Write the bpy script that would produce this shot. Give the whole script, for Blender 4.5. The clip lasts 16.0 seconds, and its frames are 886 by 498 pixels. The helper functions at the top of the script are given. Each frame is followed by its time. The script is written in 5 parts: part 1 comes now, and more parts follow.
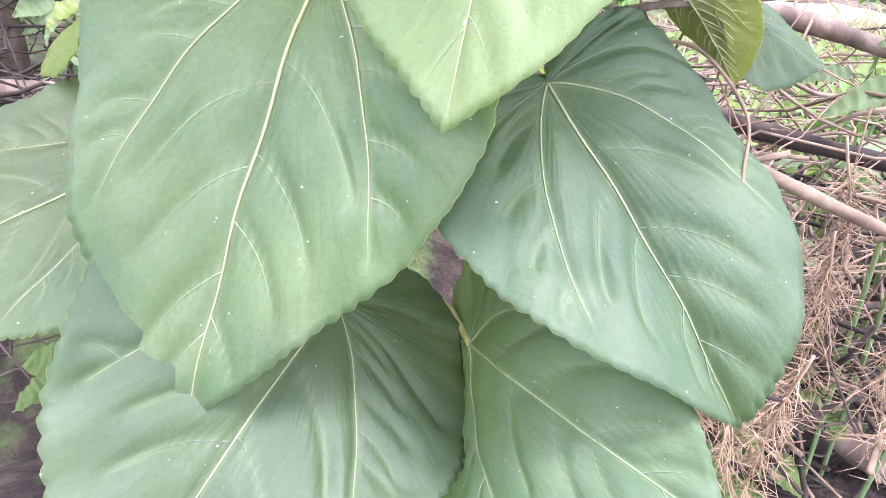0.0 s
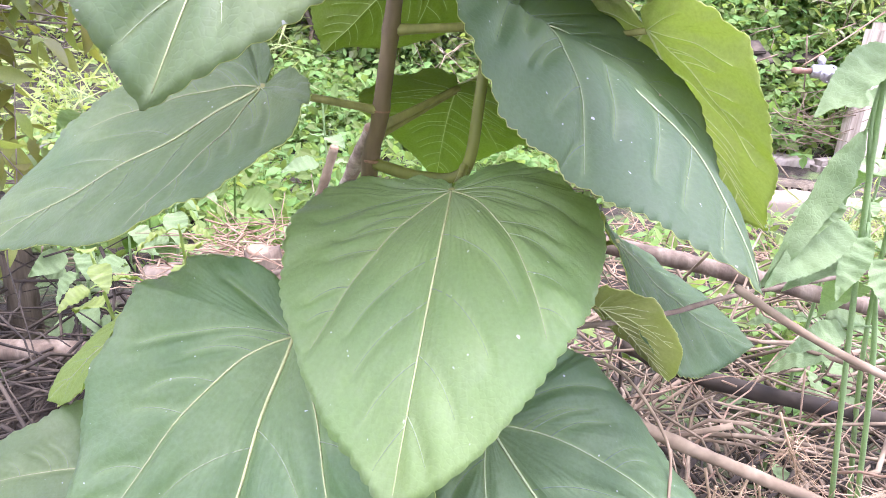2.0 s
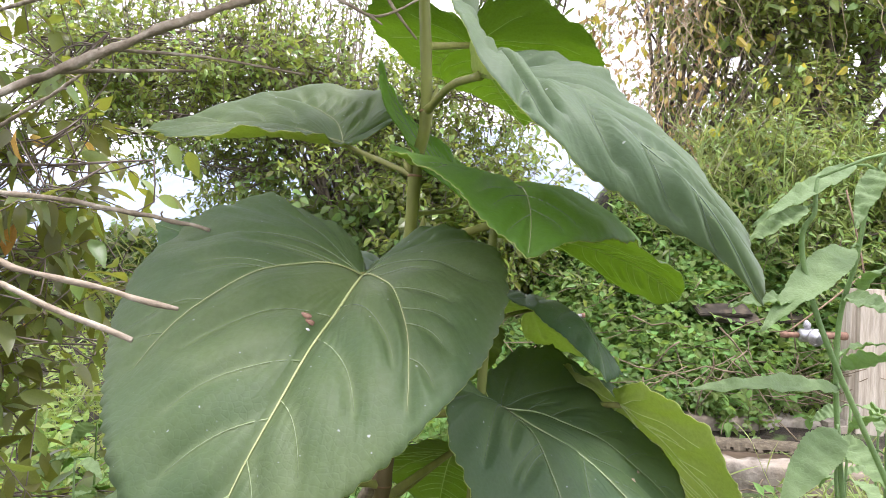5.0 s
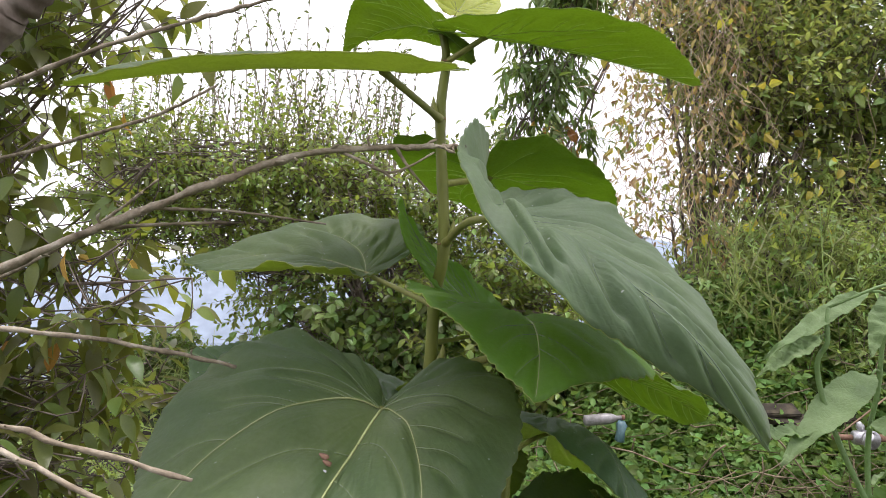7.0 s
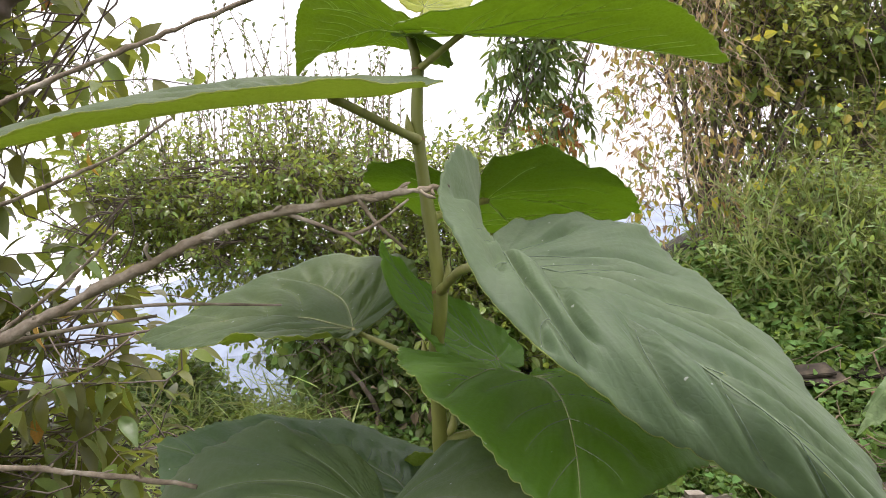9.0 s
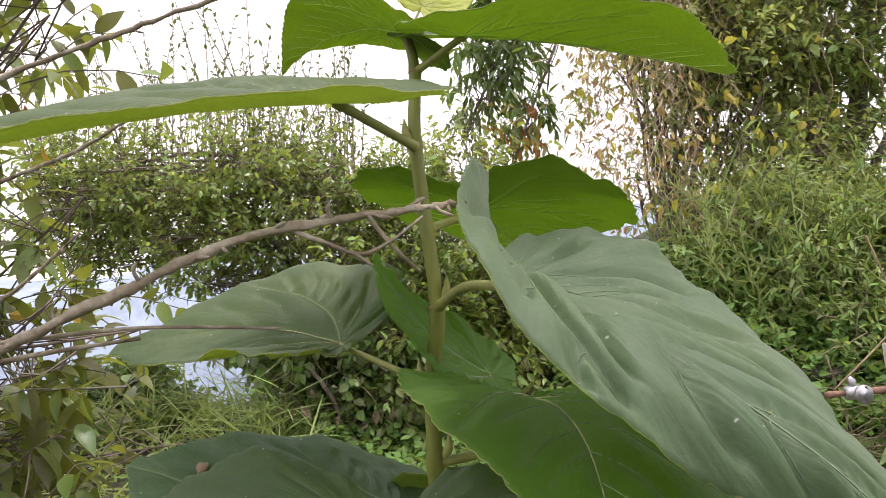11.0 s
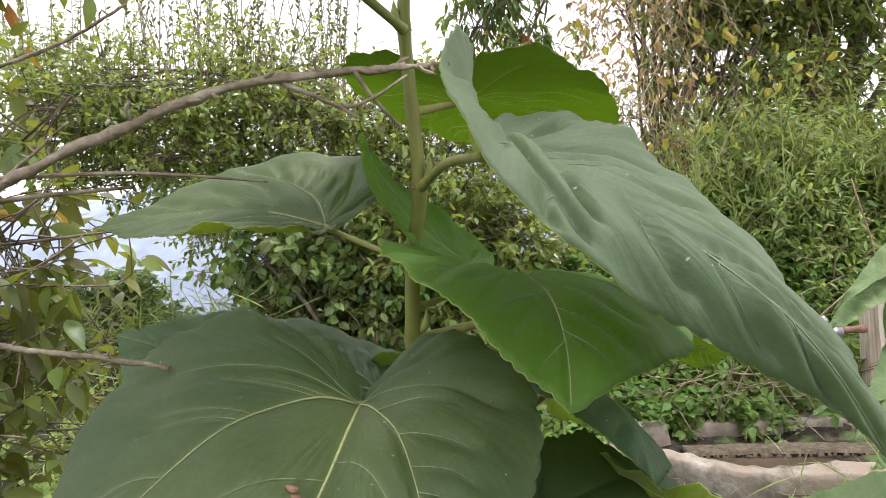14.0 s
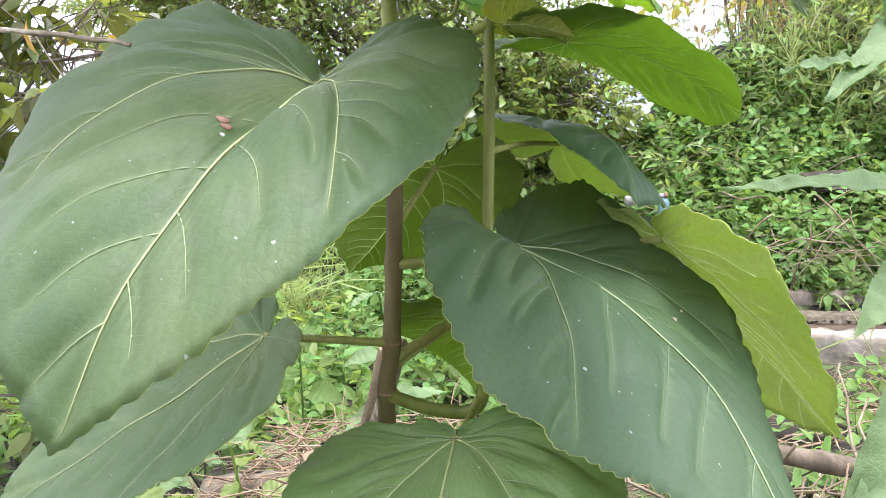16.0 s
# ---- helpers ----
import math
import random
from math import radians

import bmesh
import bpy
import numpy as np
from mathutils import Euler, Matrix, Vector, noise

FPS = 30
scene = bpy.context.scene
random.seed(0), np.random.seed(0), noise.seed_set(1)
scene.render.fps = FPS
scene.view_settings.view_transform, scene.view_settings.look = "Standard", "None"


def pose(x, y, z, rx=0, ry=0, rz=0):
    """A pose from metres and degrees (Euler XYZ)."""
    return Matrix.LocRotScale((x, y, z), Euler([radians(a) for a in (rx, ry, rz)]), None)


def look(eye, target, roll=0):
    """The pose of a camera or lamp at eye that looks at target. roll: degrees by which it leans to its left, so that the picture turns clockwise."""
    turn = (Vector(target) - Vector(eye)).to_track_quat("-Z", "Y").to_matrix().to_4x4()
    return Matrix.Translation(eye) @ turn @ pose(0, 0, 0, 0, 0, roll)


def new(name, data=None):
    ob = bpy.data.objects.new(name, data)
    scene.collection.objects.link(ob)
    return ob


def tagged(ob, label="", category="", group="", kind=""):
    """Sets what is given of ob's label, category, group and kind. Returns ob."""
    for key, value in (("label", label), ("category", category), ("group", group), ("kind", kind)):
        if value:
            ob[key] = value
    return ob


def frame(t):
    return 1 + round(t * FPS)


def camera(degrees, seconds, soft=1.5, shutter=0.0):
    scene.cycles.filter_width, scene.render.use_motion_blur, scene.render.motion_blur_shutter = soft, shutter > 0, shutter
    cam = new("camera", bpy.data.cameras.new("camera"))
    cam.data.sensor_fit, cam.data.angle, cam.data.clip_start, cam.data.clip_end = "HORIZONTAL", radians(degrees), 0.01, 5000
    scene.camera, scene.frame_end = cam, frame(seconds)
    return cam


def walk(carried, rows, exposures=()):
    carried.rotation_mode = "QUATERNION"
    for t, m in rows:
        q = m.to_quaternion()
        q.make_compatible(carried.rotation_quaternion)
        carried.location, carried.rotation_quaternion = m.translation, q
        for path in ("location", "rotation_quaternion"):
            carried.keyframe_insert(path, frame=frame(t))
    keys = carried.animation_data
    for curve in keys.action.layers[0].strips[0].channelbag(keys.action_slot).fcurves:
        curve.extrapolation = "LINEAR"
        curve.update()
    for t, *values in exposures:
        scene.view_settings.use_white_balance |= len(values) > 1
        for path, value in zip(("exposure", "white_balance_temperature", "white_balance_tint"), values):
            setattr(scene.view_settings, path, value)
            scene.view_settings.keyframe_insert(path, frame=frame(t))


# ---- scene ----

cam = camera(64.8, 16.0, 0.9)
PATH = [
    (0, (0.029, -0.005, 0.859), (0.121, 1.675, -0.221), 6.5),
    (0.5, (0.032, -0.004, 0.91), (0.027, 1.739, -0.069), 3.3),
    (1, (0.04, -0.005, 0.951), (0.033, 1.801, 0.092), 3.3),
    (1.5, (0.041, -0.005, 0.985), (0.051, 1.849, 0.234), 3.2),
    (2, (0.055, -0.008, 1.022), (0.11, 1.871, 0.339), 3.6),
    (2.5, (0.06, -0.019, 1.051), (0.077, 1.897, 0.476), 2.8),
    (3, (0.056, -0.024, 1.072), (0.08, 1.911, 0.566), 2.7),
    (3.5, (0.053, -0.028, 1.092), (0.049, 1.924, 0.656), 1.8),
    (4, (0.053, -0.033, 1.114), (0.052, 1.936, 0.763), 1.7),
    (4.5, (0.054, -0.045, 1.141), (0.048, 1.945, 0.943), 2.0),
    (5, (0.056, -0.057, 1.158), (0.068, 1.943, 1.157), 2.0),
    (7.5, (0.074, -0.082, 1.206), (-0.081, 1.893, 1.478), -0.1),
    (8, (0.07, -0.034, 1.229), (-0.096, 1.947, 1.447), -3.3),
    (8.5, (0.082, 0.008, 1.245), (-0.064, 1.988, 1.484), -4.7),
    (11, (0.05, 0.058, 1.271), (0.044, 2.046, 1.488), -4.9),
    (11.5, (0.044, 0.037, 1.285), (0.068, 2.014, 1.589), -4.3),
    (12, (0.044, 0.009, 1.286), (0.089, 1.976, 1.649), -4.2),
    (12.5, (0.045, -0.001, 1.274), (0.067, 1.968, 1.625), -2.7),
    (13, (0.047, 0.003, 1.26), (0.071, 1.983, 1.54), -3.0),
    (13.5, (0.049, 0.027, 1.242), (0.07, 2.02, 1.399), -2.9),
    (14, (0.052, 0.042, 1.228), (0.067, 2.041, 1.259), -2.8),
    (14.5, (0.056, 0.044, 1.206), (-0.03, 2.041, 1.122), -4.1),
    (15, (0.083, 0.049, 1.167), (-0.046, 2.039, 1.017), -3.3),
    (15.5, (0.11, 0.048, 1.126), (-0.093, 2.029, 0.937), -3.8),
    (16, (0.13, 0.044, 1.086), (-0.101, 2.012, 0.811), -2.7),
]
EXPOSURES = [(0, 2.73, 5630, 43), (0.5, 2.63, 5630, 42), (1.5, 2.53, 5580, 41), (2.5, 2.68, 5680, 40), (3.5, 2.68, 5730, 37), (4, 2.32, 5830, 27), (4.5, 1.97, 5980, 23), (5, 1.67, 6130, 22), (7.5, 0.89, 6380, 19), (8.5, 1.02, 6480, 21), (11, 1.09, 6530, 22), (12, 0.92, 6480, 21), (13, 0.95, 6480, 21), (13.5, 1.09, 6430, 20), (14, 1.17, 6430, 20), (14.5, 1.47, 6480, 21), (15, 1.85, 6330, 23), (15.5, 2.07, 6180, 23), (16, 2.12, 5880, 21)]
walk(cam, [(t, look(eye, target, roll)) for t, eye, target, roll in PATH], EXPOSURES)

# ---- daylight: a bright, thinly overcast sky ----
world = bpy.data.worlds.new("sky")
scene.world = world
world.use_nodes = True
wn = world.node_tree.nodes
wl = world.node_tree.links
wn.clear()
sky = wn.new("ShaderNodeTexSky")
sky.sky_type = "NISHITA"
sky.sun_disc = False
sky.sun_elevation = radians(75)
sky.sun_rotation = radians(115)
sky.dust_density = 4.0
cloud = wn.new("ShaderNodeMixRGB")
cloud.inputs[0].default_value = 0.8
cloud.inputs[2].default_value = (10.2, 10.2, 10.1, 1)
wback = wn.new("ShaderNodeBackground")
wback.inputs[1].default_value = 0.10
wout = wn.new("ShaderNodeOutputWorld")
wl.new(sky.outputs[0], cloud.inputs[1])
wl.new(cloud.outputs[0], wback.inputs[0])
wl.new(wback.outputs[0], wout.inputs[0])

sun_data = bpy.data.lights.new("sun", "SUN")
sun_data.energy = 1.5
sun_data.angle = radians(14)
sun_data.color = (1.0, 0.96, 0.9)
sun = new("sun", sun_data)
sun.matrix_world = look((1.3, -0.2, 6.0), (0, 0.4, 0.6))

# ---- materials ----
def material(name):
    m = bpy.data.materials.new(name)
    m.use_nodes = True
    n = m.node_tree.nodes
    n.clear()
    return m, n, m.node_tree.links


def noise_ramp(n, l, scale, stops, detail=4.0, coords="Object", stretch=(1, 1, 1), rough=0.55):
    tc = n.new("ShaderNodeTexCoord")
    mp = n.new("ShaderNodeMapping")
    mp.inputs["Scale"].default_value = stretch
    tx = n.new("ShaderNodeTexNoise")
    tx.inputs["Scale"].default_value = scale
    tx.inputs["Detail"].default_value = detail
    tx.inputs["Roughness"].default_value = rough
    cr = n.new("ShaderNodeValToRGB")
    e = cr.color_ramp.elements
    while len(e) < len(stops):
        e.new(0.5)
    for k, (at, col) in enumerate(stops):
        e[k].position = at
        e[k].color = (*col, 1)
    l.new(tc.outputs[coords], mp.inputs[0])
    l.new(mp.outputs[0], tx.inputs["Vector"])
    l.new(tx.outputs["Fac"], cr.inputs[0])
    return cr.outputs[0], tx.outputs["Fac"]


def mixed(n, l, fac, a, b, mode="MIX"):
    mx = n.new("ShaderNodeMixRGB")
    mx.blend_type = mode
    for sock, v in ((mx.inputs[0], fac), (mx.inputs[1], a), (mx.inputs[2], b)):
        if isinstance(v, (int, float)):
            sock.default_value = v
        elif isinstance(v, tuple):
            sock.default_value = (*v, 1)
        else:
            l.new(v, sock)
    return mx.outputs[0]


def bump(n, l, height, strength, distance):
    b = n.new("ShaderNodeBump")
    b.inputs["Strength"].default_value = strength
    b.inputs["Distance"].default_value = distance
    l.new(height, b.inputs["Height"])
    return b.outputs[0]


def plain(name, scale, stops, rough=0.8, relief=0.4, depth=0.002, stretch=(1, 1, 1), metal=0.0, speck=None, per="Object"):
    """Opaque stuff: colour from noise, a second finer noise for dirt, relief from both."""
    m, n, l = material(name)
    col, h = noise_ramp(n, l, scale, stops, stretch=stretch)
    col2, h2 = noise_ramp(n, l, scale * 5.3, [(0.3, (0.55, 0.55, 0.55)), (0.7, (1, 1, 1))], stretch=stretch)
    col = mixed(n, l, 0.6, col, col2, "MULTIPLY")
    if speck:
        c3, _ = noise_ramp(n, l, scale * 0.31, [(0.5, (0, 0, 0)), (0.62, (1, 1, 1))])
        col = mixed(n, l, c3, col, speck)
    p = n.new("ShaderNodeBsdfPrincipled")
    p.inputs["Roughness"].default_value = rough
    p.inputs["Metallic"].default_value = metal
    l.new(col, p.inputs["Base Color"])
    l.new(bump(n, l, mixed(n, l, 0.5, h, h2), relief, depth), p.inputs["Normal"])
    o = n.new("ShaderNodeOutputMaterial")
    l.new(p.outputs[0], o.inputs[0])
    return m


def leafy(name, low, high, through_colour, share, rough=0.5, scale=30.0, veined=None, hue=0.12, island=False, spots=None, gloss=0.5, mottling=5.0, sheen=0.0, net=0.0, dust=0.0, relief=0.25):
    """Leaf tissue: reflecting and letting light through. veined: colour near the veins."""
    m, n, l = material(name)
    col, h = noise_ramp(n, l, mottling, [(0.3, low), (0.7, high)], detail=6)
    fine, hf = noise_ramp(n, l, scale * 9, [(0.25, (0.72, 0.74, 0.7)), (0.75, (1.08, 1.08, 1.05))], detail=3)
    col = mixed(n, l, 0.8, col, fine, "MULTIPLY")
    height = hf
    if dust:
        worn, _ = noise_ramp(n, l, 17, [(0.5, (0, 0, 0)), (0.78, (dust, dust, dust))], detail=9, rough=0.7)
        col = mixed(n, l, worn, col, (0.34, 0.39, 0.30))
    if net:
        tco = n.new("ShaderNodeTexCoord")
        vo = n.new("ShaderNodeTexVoronoi")
        vo.feature = "DISTANCE_TO_EDGE"
        vo.inputs["Scale"].default_value = 230
        l.new(tco.outputs["Object"], vo.inputs["Vector"])
        mr = n.new("ShaderNodeMapRange")
        mr.inputs["From Max"].default_value = 0.16
        l.new(vo.outputs["Distance"], mr.inputs["Value"])
        lines = n.new("ShaderNodeMapRange")
        lines.inputs["To Min"].default_value = net
        lines.inputs["To Max"].default_value = 0.0
        l.new(mr.outputs[0], lines.inputs["Value"])
        col = mixed(n, l, lines.outputs[0], col, veined)
        height = mixed(n, l, 0.6, hf, mr.outputs[0])
    if veined:
        at = n.new("ShaderNodeAttribute")
        at.attribute_name = "vein"
        col = mixed(n, l, at.outputs["Fac"], col, veined)
    if spots:
        sp, _ = noise_ramp(n, l, 210, [(0.775, (0, 0, 0)), (0.80, (1, 1, 1))], detail=1)
        col = mixed(n, l, sp, col, spots)
    if island:
        gi = n.new("ShaderNodeNewGeometry")
        rnd = gi.outputs["Random Per Island"]
    else:
        oi = n.new("ShaderNodeObjectInfo")
        rnd = oi.outputs["Random"]
    hs = n.new("ShaderNodeHueSaturation")
    ma = n.new("ShaderNodeMapRange")
    ma.inputs["To Min"].default_value = 0.5 - hue * 0.12
    ma.inputs["To Max"].default_value = 0.5 + hue * 0.12
    mb = n.new("ShaderNodeMapRange")
    mb.inputs["To Min"].default_value = 1 - hue * 1.5
    mb.inputs["To Max"].default_value = 1 + hue * 1.5
    l.new(rnd, ma.inputs["Value"])
    l.new(rnd, mb.inputs["Value"])
    l.new(ma.outputs[0], hs.inputs["Hue"])
    l.new(mb.outputs[0], hs.inputs["Value"])
    l.new(col, hs.inputs["Color"])
    p = n.new("ShaderNodeBsdfPrincipled")
    p.inputs["Roughness"].default_value = rough
    p.inputs["Specular IOR Level"].default_value = gloss
    p.inputs["Sheen Weight"].default_value = sheen
    p.inputs["Sheen Roughness"].default_value = 0.45
    l.new(hs.outputs[0], p.inputs["Base Color"])
    nb = bump(n, l, height, relief, 0.0008)
    l.new(nb, p.inputs["Normal"])
    t = n.new("ShaderNodeBsdfTranslucent")
    tc = mixed(n, l, 0.5, hs.outputs[0], through_colour)
    l.new(tc, t.inputs["Color"])
    mx = n.new("ShaderNodeMixShader")
    mx.inputs[0].default_value = share
    l.new(p.outputs[0], mx.inputs[1])
    l.new(t.outputs[0], mx.inputs[2])
    o = n.new("ShaderNodeOutputMaterial")
    l.new(mx.outputs[0], o.inputs[0])
    return m


M_TOP = leafy("fig_leaf_upper", (0.062, 0.114, 0.055), (0.124, 0.175, 0.073), (0.65, 0.92, 0.12), 0.38, rough=0.54, veined=(0.24, 0.31, 0.16), hue=0.12, spots=(0.5, 0.52, 0.45), sheen=0.05, gloss=0.42, mottling=9.0, net=0.05, dust=0.18, relief=0.3)
# lighter than fig_leaf_upper: the sky's sheen on leaf N is put into the base
M_SKYLIT = leafy("fig_leaf_skylit", (0.076, 0.126, 0.070), (0.124, 0.176, 0.093), (0.62, 0.88, 0.2), 0.36, rough=0.58, veined=(0.20, 0.27, 0.16), hue=0.06, spots=(0.5, 0.52, 0.45), sheen=0.12, gloss=0.42, mottling=9.0, net=0.03, dust=0.16, relief=0.22)
# darker copy of fig_leaf_upper: shade among the leaves is put into its colour
M_SHADE = leafy("fig_leaf_shaded", (0.045, 0.088, 0.047), (0.076, 0.124, 0.058), (0.55, 0.85, 0.1), 0.30, rough=0.55, veined=(0.17, 0.24, 0.11), hue=0.08, spots=(0.45, 0.47, 0.4), sheen=0.0, gloss=0.3, mottling=9.0, net=0.05, dust=0.12, relief=0.3)
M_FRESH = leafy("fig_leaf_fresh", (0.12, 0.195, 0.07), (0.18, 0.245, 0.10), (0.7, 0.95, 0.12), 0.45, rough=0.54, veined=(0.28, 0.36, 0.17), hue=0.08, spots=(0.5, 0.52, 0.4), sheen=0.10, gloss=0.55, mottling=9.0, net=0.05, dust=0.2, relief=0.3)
# light coming through leaf L is put into this stronger green
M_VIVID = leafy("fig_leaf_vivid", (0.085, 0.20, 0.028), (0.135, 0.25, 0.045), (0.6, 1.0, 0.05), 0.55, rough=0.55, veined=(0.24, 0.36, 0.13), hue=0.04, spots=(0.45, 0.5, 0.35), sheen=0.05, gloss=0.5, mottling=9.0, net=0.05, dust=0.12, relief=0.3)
M_UNDER = leafy("fig_leaf_under", (0.37, 0.43, 0.15), (0.46, 0.51, 0.20), (0.92, 0.98, 0.25), 0.54, rough=0.65, veined=(0.55, 0.60, 0.30), hue=0.08, gloss=0.25, mottling=8.0, net=0.22, relief=0.5)
M_UNDERGREEN = leafy("fig_leaf_under_green", (0.155, 0.235, 0.05), (0.205, 0.275, 0.07), (0.60, 0.82, 0.06), 0.50, rough=0.62, veined=(0.34, 0.46, 0.16), hue=0.10, gloss=0.3, mottling=8.0, net=0.18, relief=0.5)
M_YOUNG = leafy("fig_leaf_young", (0.40, 0.45, 0.07), (0.50, 0.53, 0.11), (0.9, 0.95, 0.15), 0.5, rough=0.55, veined=(0.58, 0.62, 0.26), hue=0.05, net=0.2)
M_VEIN = plain("leaf_midrib", 60, [(0.3, (0.35, 0.40, 0.16)), (0.7, (0.44, 0.47, 0.21))], rough=0.6, relief=0.2, depth=0.0005)
M_VEINDIM = plain("leaf_side_vein", 60, [(0.3, (0.22, 0.29, 0.13)), (0.7, (0.29, 0.36, 0.17))], rough=0.6, relief=0.2, depth=0.0005)
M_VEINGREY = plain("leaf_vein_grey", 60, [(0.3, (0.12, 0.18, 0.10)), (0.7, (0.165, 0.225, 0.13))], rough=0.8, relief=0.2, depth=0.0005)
M_RIB = leafy("leaf_rib", (0.80, 0.83, 0.46), (0.88, 0.90, 0.55), (0.98, 1.0, 0.6), 0.3, rough=0.6, hue=0.03)
M_RIBGREEN = leafy("leaf_rib_green", (0.62, 0.76, 0.28), (0.72, 0.84, 0.34), (0.9, 1.0, 0.3), 0.35, rough=0.6, hue=0.03)
M_PETIOLE = plain("petiole_skin", 25, [(0.3, (0.23, 0.25, 0.06)), (0.7, (0.35, 0.34, 0.10))], rough=0.55, relief=0.3, depth=0.0008, stretch=(1, 1, 0.25))
M_STEM_GREEN = plain("stem_green", 22, [(0.3, (0.145, 0.175, 0.028)), (0.7, (0.235, 0.25, 0.048))], rough=0.55, relief=0.3, depth=0.0008, stretch=(1, 1, 0.2))
M_STEM_BROWN = plain("stem_brown", 22, [(0.3, (0.10, 0.075, 0.03)), (0.7, (0.19, 0.14, 0.06))], rough=0.65, relief=0.4, depth=0.001, stretch=(1, 1, 0.2))
M_NODE = plain("node_scar", 80, [(0.3, (0.22, 0.12, 0.06)), (0.7, (0.35, 0.22, 0.12))], rough=0.8)
M_BARK = plain("grey_bark", 18, [(0.25, (0.085, 0.06, 0.045)), (0.5, (0.19, 0.15, 0.12)), (0.75, (0.33, 0.29, 0.25))], rough=0.9, relief=0.8, depth=0.002, stretch=(1, 1, 0.5))
M_TWIG = plain("plum_twig", 55, [(0.28, (0.115, 0.085, 0.050)), (0.5, (0.29, 0.238, 0.165)), (0.72, (0.52, 0.47, 0.37))], rough=0.8, relief=0.9, depth=0.002)
M_DRY = plain("dry_twig", 15, [(0.2, (0.070, 0.050, 0.028)), (0.5, (0.185, 0.142, 0.085)), (0.8, (0.40, 0.33, 0.22))], rough=0.9, relief=0.5, depth=0.001)
# rotten wood, near-black so that twigs carry the shade inside the brush
M_ROT_SHADE = plain("rot_and_shade", 12, [(0.25, (0.010, 0.0075, 0.004)), (0.5, (0.030, 0.023, 0.013)), (0.8, (0.105, 0.085, 0.055))], rough=0.9, relief=0.6, depth=0.002)
M_LOG = plain("weathered_wood", 9, [(0.25, (0.055, 0.040, 0.025)), (0.5, (0.135, 0.104, 0.068)), (0.8, (0.28, 0.24, 0.175))], rough=0.9, relief=0.9, depth=0.004, stretch=(3, 3, 0.4))
M_POST = plain("post_wood", 8, [(0.25, (0.036, 0.028, 0.016)), (0.5, (0.095, 0.077, 0.046)), (0.8, (0.20, 0.172, 0.115))], rough=0.9, relief=0.9, depth=0.004, stretch=(5, 5, 0.35))
M_CUT = plain("cut_wood", 30, [(0.3, (0.2, 0.13, 0.075)), (0.7, (0.34, 0.24, 0.15))], rough=0.85)
M_SOIL = plain("soil_and_litter", 22, [(0.3, (0.010, 0.0075, 0.004)), (0.55, (0.034, 0.026, 0.015)), (0.8, (0.11, 0.088, 0.055))], rough=0.95, relief=1.0, depth=0.02, speck=(0.07, 0.11, 0.03))
M_STONE = plain("old_concrete", 11, [(0.28, (0.10, 0.082, 0.06)), (0.5, (0.27, 0.24, 0.19)), (0.75, (0.41, 0.385, 0.325))], rough=0.9, relief=0.9, depth=0.008, speck=(0.24, 0.20, 0.15))
M_GREYPOST = plain("bleached_post", 8, [(0.25, (0.30, 0.25, 0.19)), (0.5, (0.52, 0.46, 0.36)), (0.8, (0.66, 0.61, 0.52))], rough=0.9, relief=0.9, depth=0.004, stretch=(5, 5, 0.35))
M_SPRAY = plain("dry_spray", 15, [(0.2, (0.17, 0.115, 0.062)), (0.5, (0.36, 0.265, 0.15)), (0.8, (0.52, 0.42, 0.27))], rough=0.9)
M_MUD = plain("wet_mud", 5, [(0.3, (0.048, 0.035, 0.022)), (0.7, (0.10, 0.074, 0.05))], rough=0.36, relief=0.4, depth=0.006)
# the blue haze of distance is mixed into the hill colour
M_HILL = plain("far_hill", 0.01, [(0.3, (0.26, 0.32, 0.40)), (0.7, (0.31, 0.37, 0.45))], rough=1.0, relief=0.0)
M_METAL = plain("dull_metal", 40, [(0.3, (0.35, 0.35, 0.36)), (0.7, (0.6, 0.6, 0.62))], rough=0.4, metal=0.8)
M_RUST = plain("rusty_pipe", 30, [(0.3, (0.14, 0.07, 0.04)), (0.7, (0.32, 0.19, 0.13))], rough=0.8, metal=0.1)
M_SACK = plain("white_sack", 14, [(0.3, (0.62, 0.61, 0.60)), (0.7, (0.8, 0.8, 0.8))], rough=0.7, relief=0.5, depth=0.006)
M_BLUE = plain("blue_plastic", 20, [(0.3, (0.06, 0.13, 0.15)), (0.7, (0.14, 0.24, 0.27))], rough=0.5)
M_CLOUDY = plain("dirty_plastic", 25, [(0.3, (0.16, 0.15, 0.14)), (0.7, (0.34, 0.33, 0.33))], rough=0.4)
M_HAY = plain("straw", 20, [(0.25, (0.15, 0.09, 0.055)), (0.5, (0.29, 0.20, 0.125)), (0.8, (0.48, 0.39, 0.25))], rough=0.9)
M_VINE = plain("dry_vine", 20, [(0.25, (0.30, 0.21, 0.13)), (0.5, (0.52, 0.40, 0.27)), (0.8, (0.70, 0.61, 0.44))], rough=0.9)
M_CITRUS = leafy("hedge_leaf", (0.075, 0.118, 0.03), (0.25, 0.305, 0.082), (0.74, 0.88, 0.13), 0.42, rough=0.30, island=True, hue=0.42, mottling=1.6)
# darker than hedge_leaf: the sprouts' silhouette against the sky is put into the colour
M_SPROUT = leafy("sprout_leaf", (0.04, 0.065, 0.022), (0.10, 0.13, 0.04), (0.5, 0.6, 0.1), 0.22, rough=0.4, island=True, hue=0.3, mottling=2.0)
M_CREEPER = leafy("creeper_leaf", (0.065, 0.11, 0.032), (0.16, 0.22, 0.065), (0.55, 0.78, 0.1), 0.32, rough=0.42, island=True, hue=0.3, mottling=2.0)
